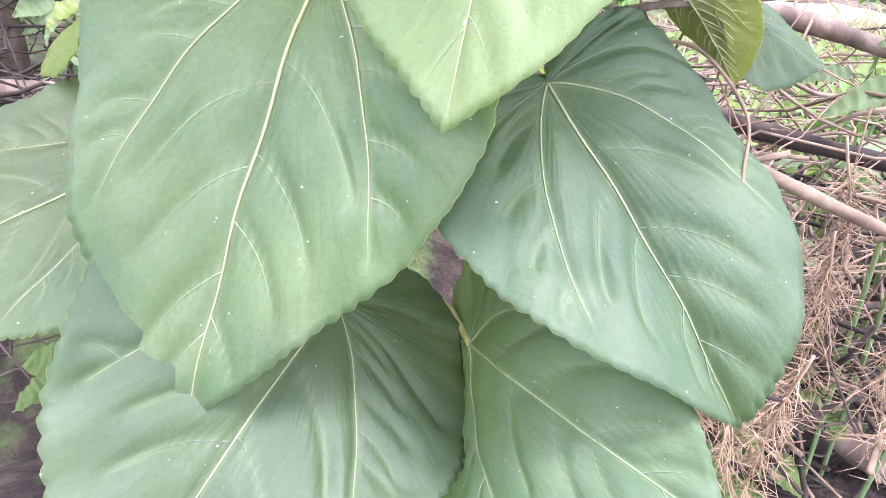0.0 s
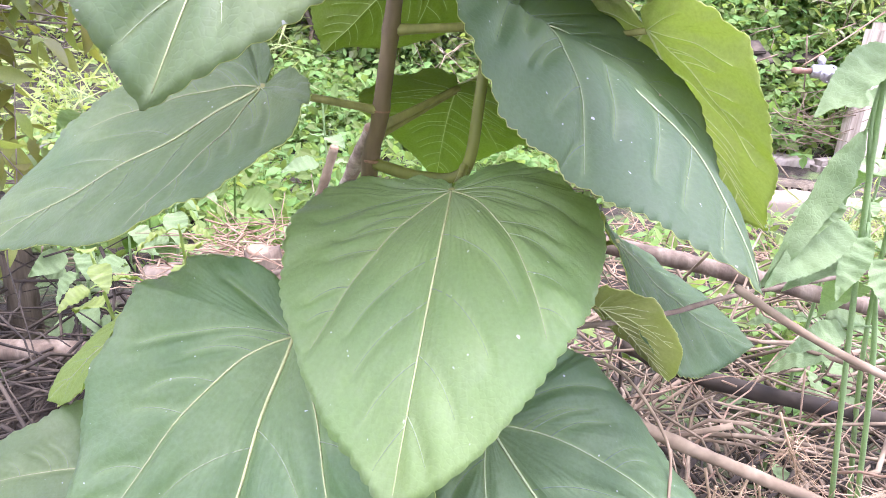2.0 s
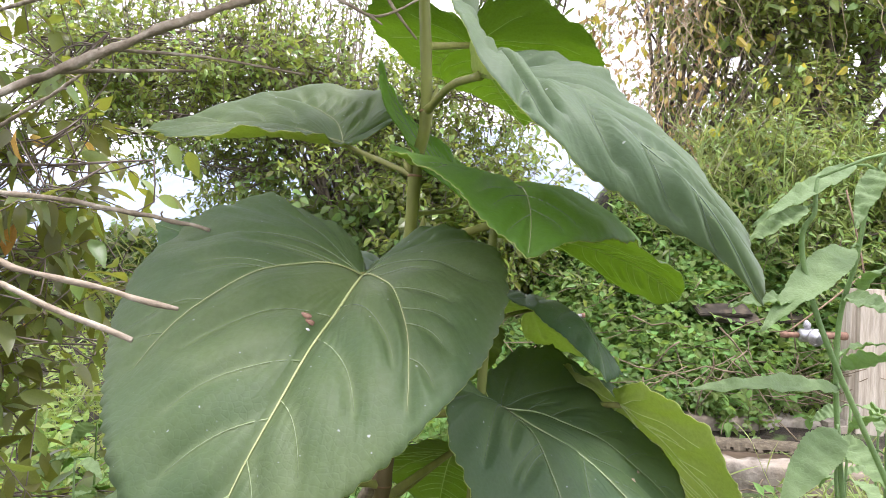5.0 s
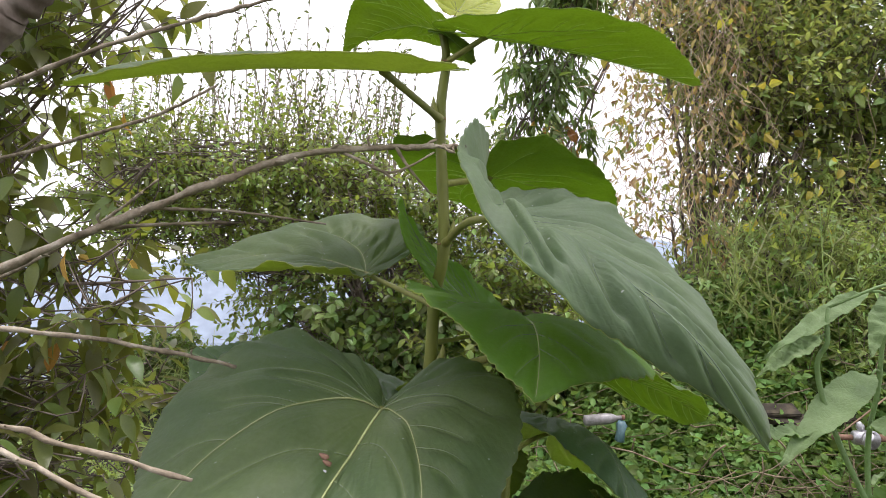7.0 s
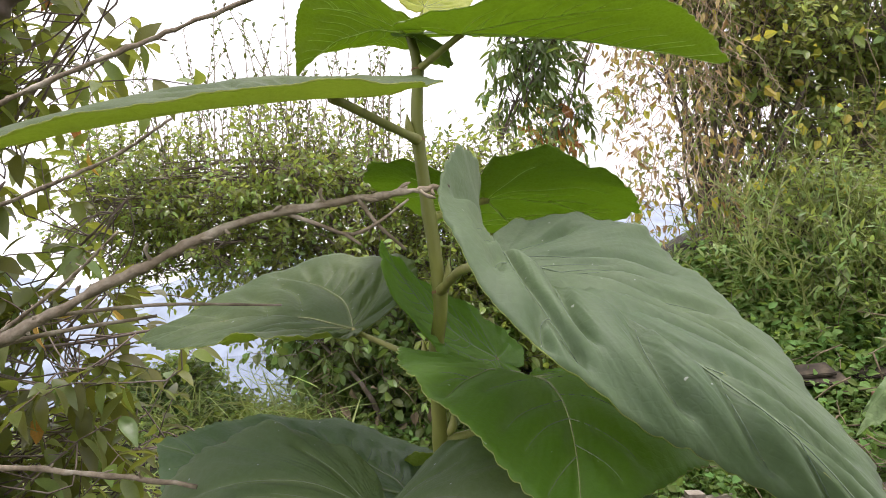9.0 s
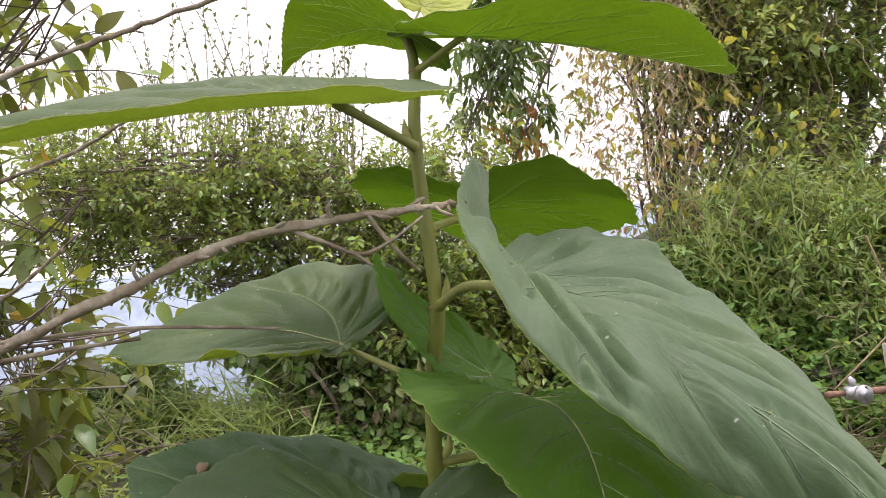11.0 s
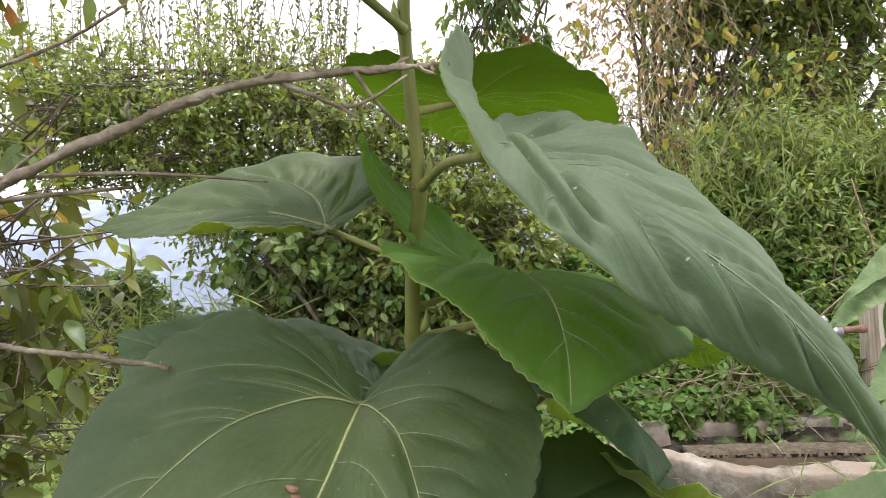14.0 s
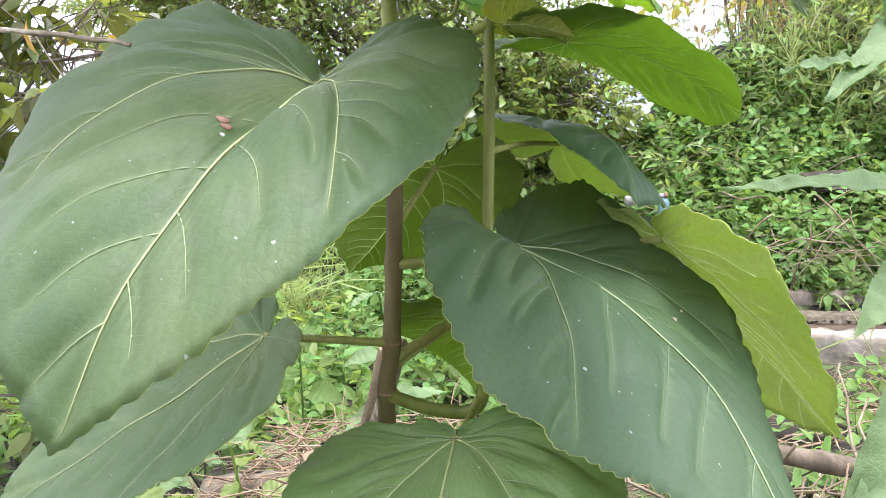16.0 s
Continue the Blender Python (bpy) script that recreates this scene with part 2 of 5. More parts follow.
M_BANK = leafy("bank_grass_leaf", (0.10, 0.165, 0.045), (0.26, 0.33, 0.105), (0.72, 0.88, 0.16), 0.40, rough=0.45, island=True, hue=0.36, mottling=1.4)
M_WEED = leafy("weed_leaf", (0.070, 0.132, 0.034), (0.170, 0.260, 0.076), (0.58, 0.86, 0.13), 0.33, rough=0.6, gloss=0.2, island=True, hue=0.26, mottling=1.5)
M_PALE = leafy("pale_weed_leaf", (0.15, 0.235, 0.105), (0.25, 0.35, 0.165), (0.62, 0.85, 0.25), 0.36, rough=0.6, gloss=0.3, island=True, hue=0.16, mottling=14, net=0.10, veined=(0.34, 0.42, 0.24), relief=0.6)
M_LIME = leafy("lime_leaf", (0.135, 0.205, 0.05), (0.25, 0.32, 0.085), (0.75, 0.92, 0.1), 0.38, rough=0.5, island=True, hue=0.25)
M_PEACH = leafy("peach_leaf", (0.05, 0.085, 0.024), (0.175, 0.19, 0.042), (0.66, 0.74, 0.08), 0.34, rough=0.38, island=True, hue=0.4, mottling=2.5)
M_DRAPE = leafy("drape_leaf", (0.12, 0.175, 0.05), (0.36, 0.39, 0.125), (0.82, 0.88, 0.18), 0.44, rough=0.45, island=True, hue=0.4, mottling=1.5)
M_AUTUMN = leafy("dead_leaf", (0.34, 0.15, 0.04), (0.5, 0.28, 0.08), (0.8, 0.4, 0.08), 0.35, rough=0.65, island=True, hue=0.35)
M_WITHER = leafy("withered_leaf", (0.36, 0.25, 0.11), (0.58, 0.44, 0.23), (0.9, 0.6, 0.2), 0.40, rough=0.6, island=True, hue=0.4)
M_YELLOW = leafy("yellow_leaf", (0.42, 0.38, 0.05), (0.55, 0.48, 0.08), (0.9, 0.8, 0.1), 0.4, rough=0.55, island=True, hue=0.2)
M_GRASS = leafy("grass_blade", (0.14, 0.21, 0.05), (0.31, 0.36, 0.12), (0.7, 0.8, 0.2), 0.4, rough=0.5, island=True, hue=0.3)
M_DARKTREE = leafy("dark_tree_leaf", (0.115, 0.175, 0.052), (0.28, 0.35, 0.11), (0.7, 0.86, 0.14), 0.42, rough=0.38, island=True, hue=0.35)

m, n, l = material("lake_water")
p = n.new("ShaderNodeBsdfPrincipled")
p.inputs["Base Color"].default_value = (0.06, 0.085, 0.13, 1)
p.inputs["Roughness"].default_value = 0.08
p.inputs["IOR"].default_value = 1.33
_, wh = noise_ramp(n, l, 0.9, [(0, (0, 0, 0)), (1, (1, 1, 1))], stretch=(0.3, 1, 1))
l.new(bump(n, l, wh, 0.06, 0.05), p.inputs["Normal"])
o = n.new("ShaderNodeOutputMaterial")
l.new(p.outputs[0], o.inputs[0])
M_WATER = m

# ---- shape tools ----
rng = np.random.default_rng(7)


def mesh_part(name, verts, faces, mats, parent=None, label="", index=None, smooth=True, vein=None):
    me = bpy.data.meshes.new(name)
    me.from_pydata([tuple(v) for v in np.asarray(verts, float)], [], [tuple(int(i) for i in f) for f in faces])
    for mt in (mats if isinstance(mats, (list, tuple)) else [mats]):
        me.materials.append(mt)
    if index is not None:
        me.polygons.foreach_set("material_index", np.asarray(index, np.int32))
    if smooth:
        me.polygons.foreach_set("use_smooth", np.ones(len(me.polygons), bool))
    if vein is not None:
        me.attributes.new("vein", "FLOAT", "POINT").data.foreach_set("value", np.asarray(vein, np.float32))
    me.update()
    ob = new(name, me)
    if parent is not None:
        ob.parent = parent
    if label:
        ob["label"] = label
    return ob


def thing(name, label, category, group="", at=(0, 0, 0), kind=""):
    ob = new(name)
    ob.empty_display_size = 0.02
    ob.location = at
    return tagged(ob, label, category, group, kind)


def spline(points, count):
    """A smooth line through the points (Catmull-Rom)."""
    p = np.asarray(points, float)
    if len(p) == 2:
        return p[0] + (p[1] - p[0]) * np.linspace(0, 1, count)[:, None]
    q = np.vstack([2 * p[0] - p[1], p, 2 * p[-1] - p[-2]])
    out = []
    for s in np.linspace(0, len(p) - 1 - 1e-9, count):
        k, f = int(s), s - int(s)
        a, b, c, d = q[k:k + 4]
        out.append(0.5 * (2 * b + (c - a) * f + (2 * a - 5 * b + 4 * c - d) * f * f + (3 * b - a - 3 * c + d) * f ** 3))
    return np.array(out)


def tube_data(line, radii, sides=8, start=0):
    """Vertices and faces of a closed tapered tube along a line."""
    line = np.asarray(line, float)
    radii = np.broadcast_to(np.asarray(radii, float), len(line))
    tang = np.gradient(line, axis=0)
    tang /= np.linalg.norm(tang, axis=1)[:, None] + 1e-12
    ref = np.array([0.31, 0.17, 0.93]) if abs(tang[:, 2]).mean() < 0.8 else np.array([0.95, 0.2, 0.1])
    u = np.cross(tang, ref)
    u /= np.linalg.norm(u, axis=1)[:, None] + 1e-12
    w = np.cross(tang, u)
    a = np.linspace(0, 2 * np.pi, sides, endpoint=False)
    ring = np.cos(a)[None, :, None] * u[:, None] + np.sin(a)[None, :, None] * w[:, None]
    v = (line[:, None] + ring * radii[:, None, None]).reshape(-1, 3)
    f = []
    for i in range(len(line) - 1):
        for j in range(sides):
            k = (j + 1) % sides
            f.append((start + i * sides + j, start + i * sides + k, start + (i + 1) * sides + k, start + (i + 1) * sides + j))
    f.append(tuple(start + j for j in range(sides))[::-1])
    f.append(tuple(start + (len(line) - 1) * sides + j for j in range(sides)))
    return v, f


def join(pieces):
    verts, faces, at = [], [], 0
    for v, f in pieces:
        verts.append(v)
        faces += [tuple(i + at for i in q) for q in f]
        at += len(v)
    return np.vstack(verts), faces


def knotty(line, radius, amount=0.12, tip=0.4, grain=9.0):
    """Radii of a natural stick: tapering, with swellings."""
    s = np.linspace(0, 1, len(line))
    ph = rng.uniform(0, 6.28, 3)
    return radius * (1 - (1 - tip) * s) * (1 + amount * (np.sin(s * grain * 2.1 + ph[0]) + 0.7 * np.sin(s * grain * 4.7 + ph[1])) * 0.6)


def stick(name, points, radius, mat, parent=None, label="", tip=0.5, sides=8, count=None, amount=0.12):
    line = spline(points, count or max(10, 6 * len(points)))
    v, f = tube_data(line, knotty(line, radius, amount, tip), sides)
    return mesh_part(name, v, f, mat, parent, label)


def blades(base, along, normal, length, width, fold=0.25, droop=0.25, tipsize=0.75, fine=False):
    """Many small leaves at once, each a folded, drooping, pointed blade; fine: with a rounder outline for near ones."""
    outline = ((0, 0), (0.1, 0.5), (0.25, 0.88), (0.42, 1.0), (0.6, 0.86), (0.78, 0.52), (0.9, 0.24), (1.0, 0)) if fine else ((0, 0), (0.35, 1.0), (0.72, tipsize), (1.0, 0))
    base, along, normal = (np.asarray(a, float) for a in (base, along, normal))
    length, width = np.broadcast_to(length, len(base))[:, None], np.broadcast_to(width, len(base))[:, None]
    along = along / (np.linalg.norm(along, axis=1)[:, None] + 1e-9)
    normal = normal - (normal * along).sum(1)[:, None] * along
    normal /= np.linalg.norm(normal, axis=1)[:, None] + 1e-9
    side = np.cross(along, normal)
    rows = []
    for y, w in outline:
        mid = base + along * length * y - normal * length * droop * y * y
        rows.append(mid)
        if w:
            up = normal * width * 0.5 * w * fold
            rows.append(mid + side * width * 0.5 * w + up)
            rows.append(mid - side * width * 0.5 * w + up)
    v = np.stack(rows, 1).reshape(-1, 3)
    m = len(outline) - 2
    pat = [(0, 2, 1), (0, 1, 3)]
    for r in range(m - 1):
        a = 1 + 3 * r
        pat += [(a, a + 1, a + 4, a + 3), (a, a + 3, a + 5, a + 2)]
    a = 1 + 3 * (m - 1)
    pat += [(a, a + 1, a + 3), (a, a + 3, a + 2)]
    per = 3 * m + 2
    f = (np.arange(len(base))[:, None] * per)
    f = [tuple(k + o for k in q) for o in f[:, 0].tolist() for q in pat]
    return v, f


def unit(v):
    return v / (np.linalg.norm(v, axis=-1, keepdims=True) + 1e-9)


def leafed_twigs(starts, heads, length, leaves, leaf_len, leaf_wid, droop=0.3, spread=0.9, curl=0.3, bare=0.15, twist=1.0, hang=0.0, fine=False):
    """Twigs from the starts along the heads, with leaves set alternately along them."""
    k = len(starts)
    s = np.linspace(bare, 1, leaves)
    wob = rng.normal(0, curl, (k, 3))
    twig_lines, pos, tan = [], [], []
    ln = np.broadcast_to(length, k)[:, None]
    def at(q):
        return starts + heads * ln * q + wob * ln * q * q * 0.5 + np.array([0, 0, -hang]) * ln * q * q
    for q in s:
        pos.append(at(q))
        tan.append(unit(at(q + 0.02) - at(q)))
    pos, tan = np.stack(pos, 1), np.stack(tan, 1)
    lines = np.stack([at(q) for q in (0, 0.35, 0.7, 1.0)], 1)
    ang = (np.arange(leaves) * 2.4)[None, :] + rng.uniform(0, 6.28, (k, 1)) * twist
    ref = unit(np.cross(tan, np.array([0.2, 0.1, 1.0])) + 1e-4)
    ref2 = np.cross(tan, ref)
    out = np.cos(ang)[..., None] * ref + np.sin(ang)[..., None] * ref2
    along = unit(tan * 0.6 + out * spread + np.array([0, 0, -droop]) + rng.normal(0, 0.25, out.shape))
    nrm = unit(np.array([0, -0.25, 1.0]) + rng.normal(0, 0.45, out.shape))
    size = rng.uniform(0.65, 1.15, (k, leaves)).ravel()
    v, f = blades(pos.reshape(-1, 3), along.reshape(-1, 3), nrm.reshape(-1, 3), leaf_len * size, leaf_wid * size, droop=0.3 if fine else 0.2, fine=fine)
    return v, f, lines


def thin_tubes(lines, r0, r1, sides=3):
    pcs = []
    for ln in lines:
        pcs.append(tube_data(ln, np.linspace(r0, r1, len(ln)), sides))
    return join(pcs)


def in_clump(c, k, shell=0.35):
    """k random places in an ellipsoid (cx, cy, cz, rx, ry, rz), and the ways outward."""
    d = unit(rng.normal(0, 1, (k, 3)))
    r = rng.uniform(shell, 1, k)[:, None] ** 0.7
    return np.array(c[:3]) + d * r * np.array(c[3:6]), d


def bush(name, label, category, root, clumps, leaf_mat, leaf_len, leaf_wid, twig_len, leaves, bark=None, limb=0.03, droop=0.3, hang=0.0, lift=0.5, group="", extra=None, curl=0.3, arch=False):
    """A shrub or tree: limbs from the root to each clump, twigs from the limbs, leaves on the twigs."""
    bark = bark or M_BARK
    ob = thing(name, label, category, group, root)
    root = np.array(root, float)
    limbs, twigs, lv = [], [], []
    for c in clumps:
        cen = np.array(c[:3], float)
        mid = root * 0.5 + cen * 0.5 + rng.normal(0, 0.07, 3) * np.linalg.norm(cen - root)
        mid[2] += 0.08 * np.linalg.norm(cen - root)
        if arch:
            mid = np.array([root[0] * 0.6 + cen[0] * 0.4, (root[1] + cen[1]) / 2, cen[2] - 0.05]) + rng.normal(0, 0.06, 3)
        line = spline([root + rng.normal(0, limb, 3) * np.array([1, 1, 0]), mid, cen, cen + (cen - mid) * 0.35], 14)
        limbs.append(tube_data(line, knotty(line, limb, 0.1, 0.25), 6))
        k = int(c[6])
        st, d = in_clump(c, k)
        hd = unit(d * 0.8 + np.array([0, 0, lift]) + rng.normal(0, 0.4, (k, 3)))
        v, f, ln = leafed_twigs(st, hd, twig_len * rng.uniform(0.6, 1.2, k), leaves, leaf_len, leaf_wid, droop=droop, hang=hang, curl=curl, fine=leaf_mat is M_PEACH)
        lv.append((v, f))
        twigs.append(thin_tubes(ln, limb * 0.10 + 0.0012, 0.0012))
        for s in st[:: max(1, k // 14)]:
            b = line[rng.integers(6, 14)]
            seg = spline([b, (b + s) / 2 + rng.normal(0, 0.04, 3), s], 6)
            twigs.append(tube_data(seg, np.linspace(limb * 0.3, limb * 0.1 + 0.001, 6), 4))
    loc = -root
    for v, f in limbs:
        mesh_part("limb", v + loc, f, bark, ob)
    v, f = join(twigs)
    tagged(mesh_part("twig_work", v + loc, f, bark, ob), kind="stuff")
    v, f = join(lv)
    tagged(mesh_part("crown", v + loc, f, leaf_mat, ob, smooth=leaf_mat is M_PEACH), kind="stuff")
    if extra:
        for nm, mt, (v, f) in extra:
            tagged(mesh_part(nm, v + loc, f, mt, ob, smooth=False), kind="stuff")
    return ob


# ---- the large heart-shaped leaf ----
ANG = np.radians([0, 4, 10, 20, 40, 60, 80, 100, 120, 140, 155, 168, 176, 180])
RAD = np.array([1.0, 0.945, 0.885, 0.80, 0.675, 0.585, 0.52, 0.47, 0.425, 0.365, 0.285, 0.18, 0.09, 0.05])


def turn_of(v):
    a = np.linalg.norm(v)
    k = np.asarray(v) / max(a, 1e-9)
    K = np.array([[0, -k[2], k[1]], [k[2], 0, -k[0]], [-k[1], k[0], 0]])
    return np.eye(3) + np.sin(a) * K + (1 - np.cos(a)) * K @ K


def bend_leaf(p, x, y, lift=0.0):
    """From the flat leaf (x to its right, y to the tip, length 1) to its curved place: bent along the midrib, folded
    and curled to both sides, twisted. lift: metres along the blade's upward side."""
    size, wl, wr, k1, k2, fl, fr, cl, cr, tw, sb, lobe, gl, gr = p[6:20]
    x, y = np.asarray(x, float), np.asarray(y, float)
    y = np.where(y < 0, y * lobe, y)
    x = np.where(x < 0, x * wl, x * wr)
    s = y[..., None] * ((np.arange(16) + 0.5) / 16)
    a = k1 * s + k2 * s * np.abs(s)
    my, mz, ay = np.cos(a).mean(-1) * y, -np.sin(a).mean(-1) * y, k1 * y + k2 * y * np.abs(y)
    h = np.abs(x)[..., None] * ((np.arange(8) + 0.5) / 8)
    b = np.where(x < 0, fl + gl * y, fr + gr * y)[..., None] + np.where(x < 0, cl, cr)[..., None] * h * 2
    lx, lz = np.cos(b).mean(-1) * x, np.sin(b).mean(-1) * np.abs(x) + np.asarray(lift) / size
    t = tw * y
    lx, lz = lx * np.cos(t) - lz * np.sin(t), lx * np.sin(t) + lz * np.cos(t)
    out = np.stack([sb * y * y + lx, my + lz * np.sin(ay), mz + lz * np.cos(ay)], -1) * size
    return out @ turn_of(p[3:6]).T + np.array(p[:3])


def curve2(a, b, c, k=14):
    t = np.linspace(0, 1, k)[:, None]
    return (1 - t) ** 2 * np.array(a) + 2 * t * (1 - t) * np.array(b) + t * t * np.array(c)


def vein_plan(r, dense=False):
    """The veins in the flat leaf: (line, width at its start, width at its end)."""
    out = [(np.stack([np.zeros(26), np.linspace(0, 0.975, 26)], 1), 1.0, 0.2)]
    for sg in (-1, 1):
        j = lambda w=0.02: r.uniform(-w, w)
        main = curve2((0, 0), (sg * (0.21 + j()), 0.13 + j()), (sg * (0.335 + j()), 0.55 + j()), 21)
        out.append((main, 0.66, 0.14))
        out.append((curve2((0, 0), (sg * 0.2, -0.01 + j()), (sg * 0.42, 0.10 + j())), 0.36, 0.08))
        out.append((curve2((0, 0), (sg * 0.10, -0.09), (sg * 0.23, -0.16 + j())), 0.28, 0.08))
        for y0, reach in ([(0.16 + 0.09 * k, 1.0 - 0.04 * k) for k in range(8)] if dense else ((0.25, 1.0), (0.43, 0.95), (0.60, 0.85), (0.76, 0.7))):
            y0 = y0 + j(0.03) + (0.03 if sg > 0 else -0.02)
            w = 0.30 * (1 - y0) ** 0.7 * reach
            out.append((curve2((0, y0), (sg * w * 0.6, y0 + 0.05), (sg * w, y0 + 0.07 + w * 0.65)), 0.36, 0.08))
        for k, reach in ((3, 0.17), (5, 0.19), (8, 0.18), (11, 0.15), (14, 0.12), (17, 0.08)):
            q = main[k + int(r.integers(-1, 2))]
            out.append((curve2(q, q + (sg * reach * 0.55, -0.005), q + (sg * reach, 0.035 + j())), 0.30, 0.07))
    return out


def big_leaf(name, p, label, seed, top=None, under=None, petiole=None, plant=None, waves=1.0, spot=None, ribs=1, quilting=1.0, pale=True):
    """One leaf, a part of its plant: the blade (two skins and a rim), and on it its veins and its stalk."""
    top, under = top or M_TOP, under or M_UNDER
    r = np.random.default_rng(seed)
    p = list(p)
    base = np.array(p[:3])
    p = [0.0, 0.0, 0.0] + p[3:]
    size = p[6]
    # outline, evenly spaced, with scalloped teeth
    th = np.linspace(-np.pi, np.pi, 1441)
    rr = np.interp(np.abs(th), ANG, RAD)
    ox, oy = rr * np.sin(th), rr * np.cos(th)
    run = np.r_[0, np.cumsum(np.hypot(np.diff(ox), np.diff(oy)))]
    count = 504
    s = np.linspace(0, run[-1], count)
    th = np.interp(s, run, th)
    teeth = s / run[-1] * 84
    phase = (teeth + 0.22 * np.sin(teeth * 0.7 + seed)) % 1.0
    phase = np.where(th < 0, phase, 1 - phase)
    tooth = np.where(phase < 0.7, (phase / 0.7) ** 1.6, ((1 - phase) / 0.3) ** 1.6)
    tooth = tooth * (0.75 + 0.35 * np.sin(teeth * 0.37 + seed * 1.7))
    edge = np.interp(np.abs(th), ANG, RAD) * (1 + 0.010 * np.sin(th * 5 + seed) + 0.006 * np.sin(th * 11 + seed * 2))
    edge = edge - 0.0115 * tooth * np.clip((np.pi - np.abs(th)) * 2.5, 0, 1)
    rings = 24
    rho = np.linspace(0, 1, rings + 1)[1:] ** 0.85
    X = (rho[:, None] * (edge * np.sin(th))[None]).ravel()
    Y = (rho[:, None] * (edge * np.cos(th))[None]).ravel()
    X, Y = np.r_[0.0, X], np.r_[0.0, Y]
    R, T = np.r_[0.0, np.repeat(rho, count)], np.r_[0.0, np.tile(th, rings)]
    veins = vein_plan(r, ribs < 0)
    # distance to the nearest vein, for the relief and the pale tissue beside it
    near = np.full(len(X), 9.0)
    P = np.stack([X, Y], 1)
    for ln, w0, w1 in veins:
        a, d = ln[:-1], np.diff(ln, axis=0)
        t = np.clip(((P[:, None] - a) * d).sum(-1) / ((d * d).sum(-1) + 1e-12), 0, 1)
        q = a + t[..., None] * d
        fade = 1 + 0.6 * (1 - np.interp(np.linspace(0, 1, len(a)), [0, 1], [w0, w1]))
        near = np.minimum(near, (np.linalg.norm(P[:, None] - q, axis=-1) * fade).min(1))
    ph = r.uniform(0, 6.28, 4)
    scale = size / 0.27

    def sway(x, y):
        """The blade's slow unevenness: a ruffled edge and low swells."""
        t, q = np.arctan2(x, y), np.hypot(x, y)
        q = q / np.interp(np.abs(t), ANG, RAD)
        ruffle = waves * q ** 3 * (0.0026 * np.sin(t * 7 + ph[0]) + 0.0020 * np.sin(t * 13 + ph[1]) + 0.0010 * np.sin(t * 29 + ph[2]))
        return scale * (ruffle + min(1, waves) * 0.0016 * np.sin(x * 23 + ph[3]) * np.sin(y * 19 + ph[0]))
    quilt = scale * quilting * 0.0046 * (1 - np.exp(-(near / 0.035) ** 1.7)) * np.clip(np.hypot(X, Y) / 0.28, 0.3, 1)
    fine = scale * 0.00035 * np.sin(X * 260 + 3 * np.sin(Y * 60 + ph[1])) * np.sin(Y * 210 + 3 * np.sin(X * 70)) * np.clip(near / 0.02, 0, 1)
    up = quilt + sway(X, Y) + fine
    half = 0.00045
    V1, V2 = bend_leaf(p, X, Y, up + half), bend_leaf(p, X, Y, up - half)
    faces, idx = [], []
    nv = len(X)
    def ring(i, j):
        return 1 + i * count + j
    for j in range(count - 1):
        faces.append((0, ring(0, j + 1), ring(0, j)))
    for i in range(rings - 1):
        for j in range(count - 1):
            faces.append((ring(i, j), ring(i, j + 1), ring(i + 1, j + 1), ring(i + 1, j)))
    k = len(faces)
    faces += [tuple(q + nv for q in f[::-1]) for f in faces]
    idx = [0] * k + [1] * k
    for j in range(count - 1):
        a, b = ring(rings - 1, j), ring(rings - 1, j + 1)
        faces.append((a, b, b + nv, a + nv))
        idx.append(1)
    tint = np.clip(0.40 * np.exp(-(near / 0.011) ** 2), 0, 1)
    ob = mesh_part(name, np.vstack([V1, V2]), faces, [top, under], plant or sapling, label, index=idx, vein=np.r_[tint, tint])
    ob.location = base - np.array((plant or sapling).location)
    for k, (ln, w0, w1) in enumerate(veins):
        rad = (np.linspace(w0, w1, len(ln)) * (0.0055 if under is M_UNDER else 0.0042) + (0.0010 if under is M_UNDER else 0.0004) if ribs < 0 else np.linspace(w0, w1, len(ln)) * (0.0044 if w0 > 0.5 else 0.0046)) * size
        rise = half - rad * 0.1 + 0.0010 * scale * max(1, quilting) if ribs > 0 else rad * 0.2 - half - 0.0001
        c = bend_leaf(p, ln[:, 0], ln[:, 1], sway(ln[:, 0], ln[:, 1]) + rise)
        v, f = tube_data(c, rad, 5)
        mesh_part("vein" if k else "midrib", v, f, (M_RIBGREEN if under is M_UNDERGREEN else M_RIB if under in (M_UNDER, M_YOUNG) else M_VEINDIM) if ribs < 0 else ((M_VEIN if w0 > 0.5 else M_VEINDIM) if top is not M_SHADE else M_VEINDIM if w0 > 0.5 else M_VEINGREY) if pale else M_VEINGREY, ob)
    for bx, by, bl, mt, nm in (spot or ()):
        a = np.linspace(0, 2 * np.pi, 17)[:-1]
        q = np.array([(bx, by)] + [(bx + bl * (1 + 0.25 * np.sin(3 * u + bx * 50)) * np.cos(u), by + 0.7 * bl * np.sin(u)) for u in a])
        dn = np.array([np.linalg.norm(P - z, axis=1).argmin() for z in q])
        hgt = up[dn].max() + half + 0.0006
        vv = bend_leaf(p, q[:, 0], q[:, 1], np.r_[hgt, np.full(16, hgt - 0.0003)])
        v2 = bend_leaf(p, q[:, 0], q[:, 1], np.r_[hgt, np.full(16, hgt)] - 0.0016)
        ff = [(0, 1 + k, 1 + (k + 1) % 16) for k in range(16)] + [(1 + k, 18 + k, 18 + (k + 1) % 16, 1 + (k + 1) % 16) for k in range(16)]
        mesh_part(nm, np.vstack([vv, v2]), ff, mt, ob)
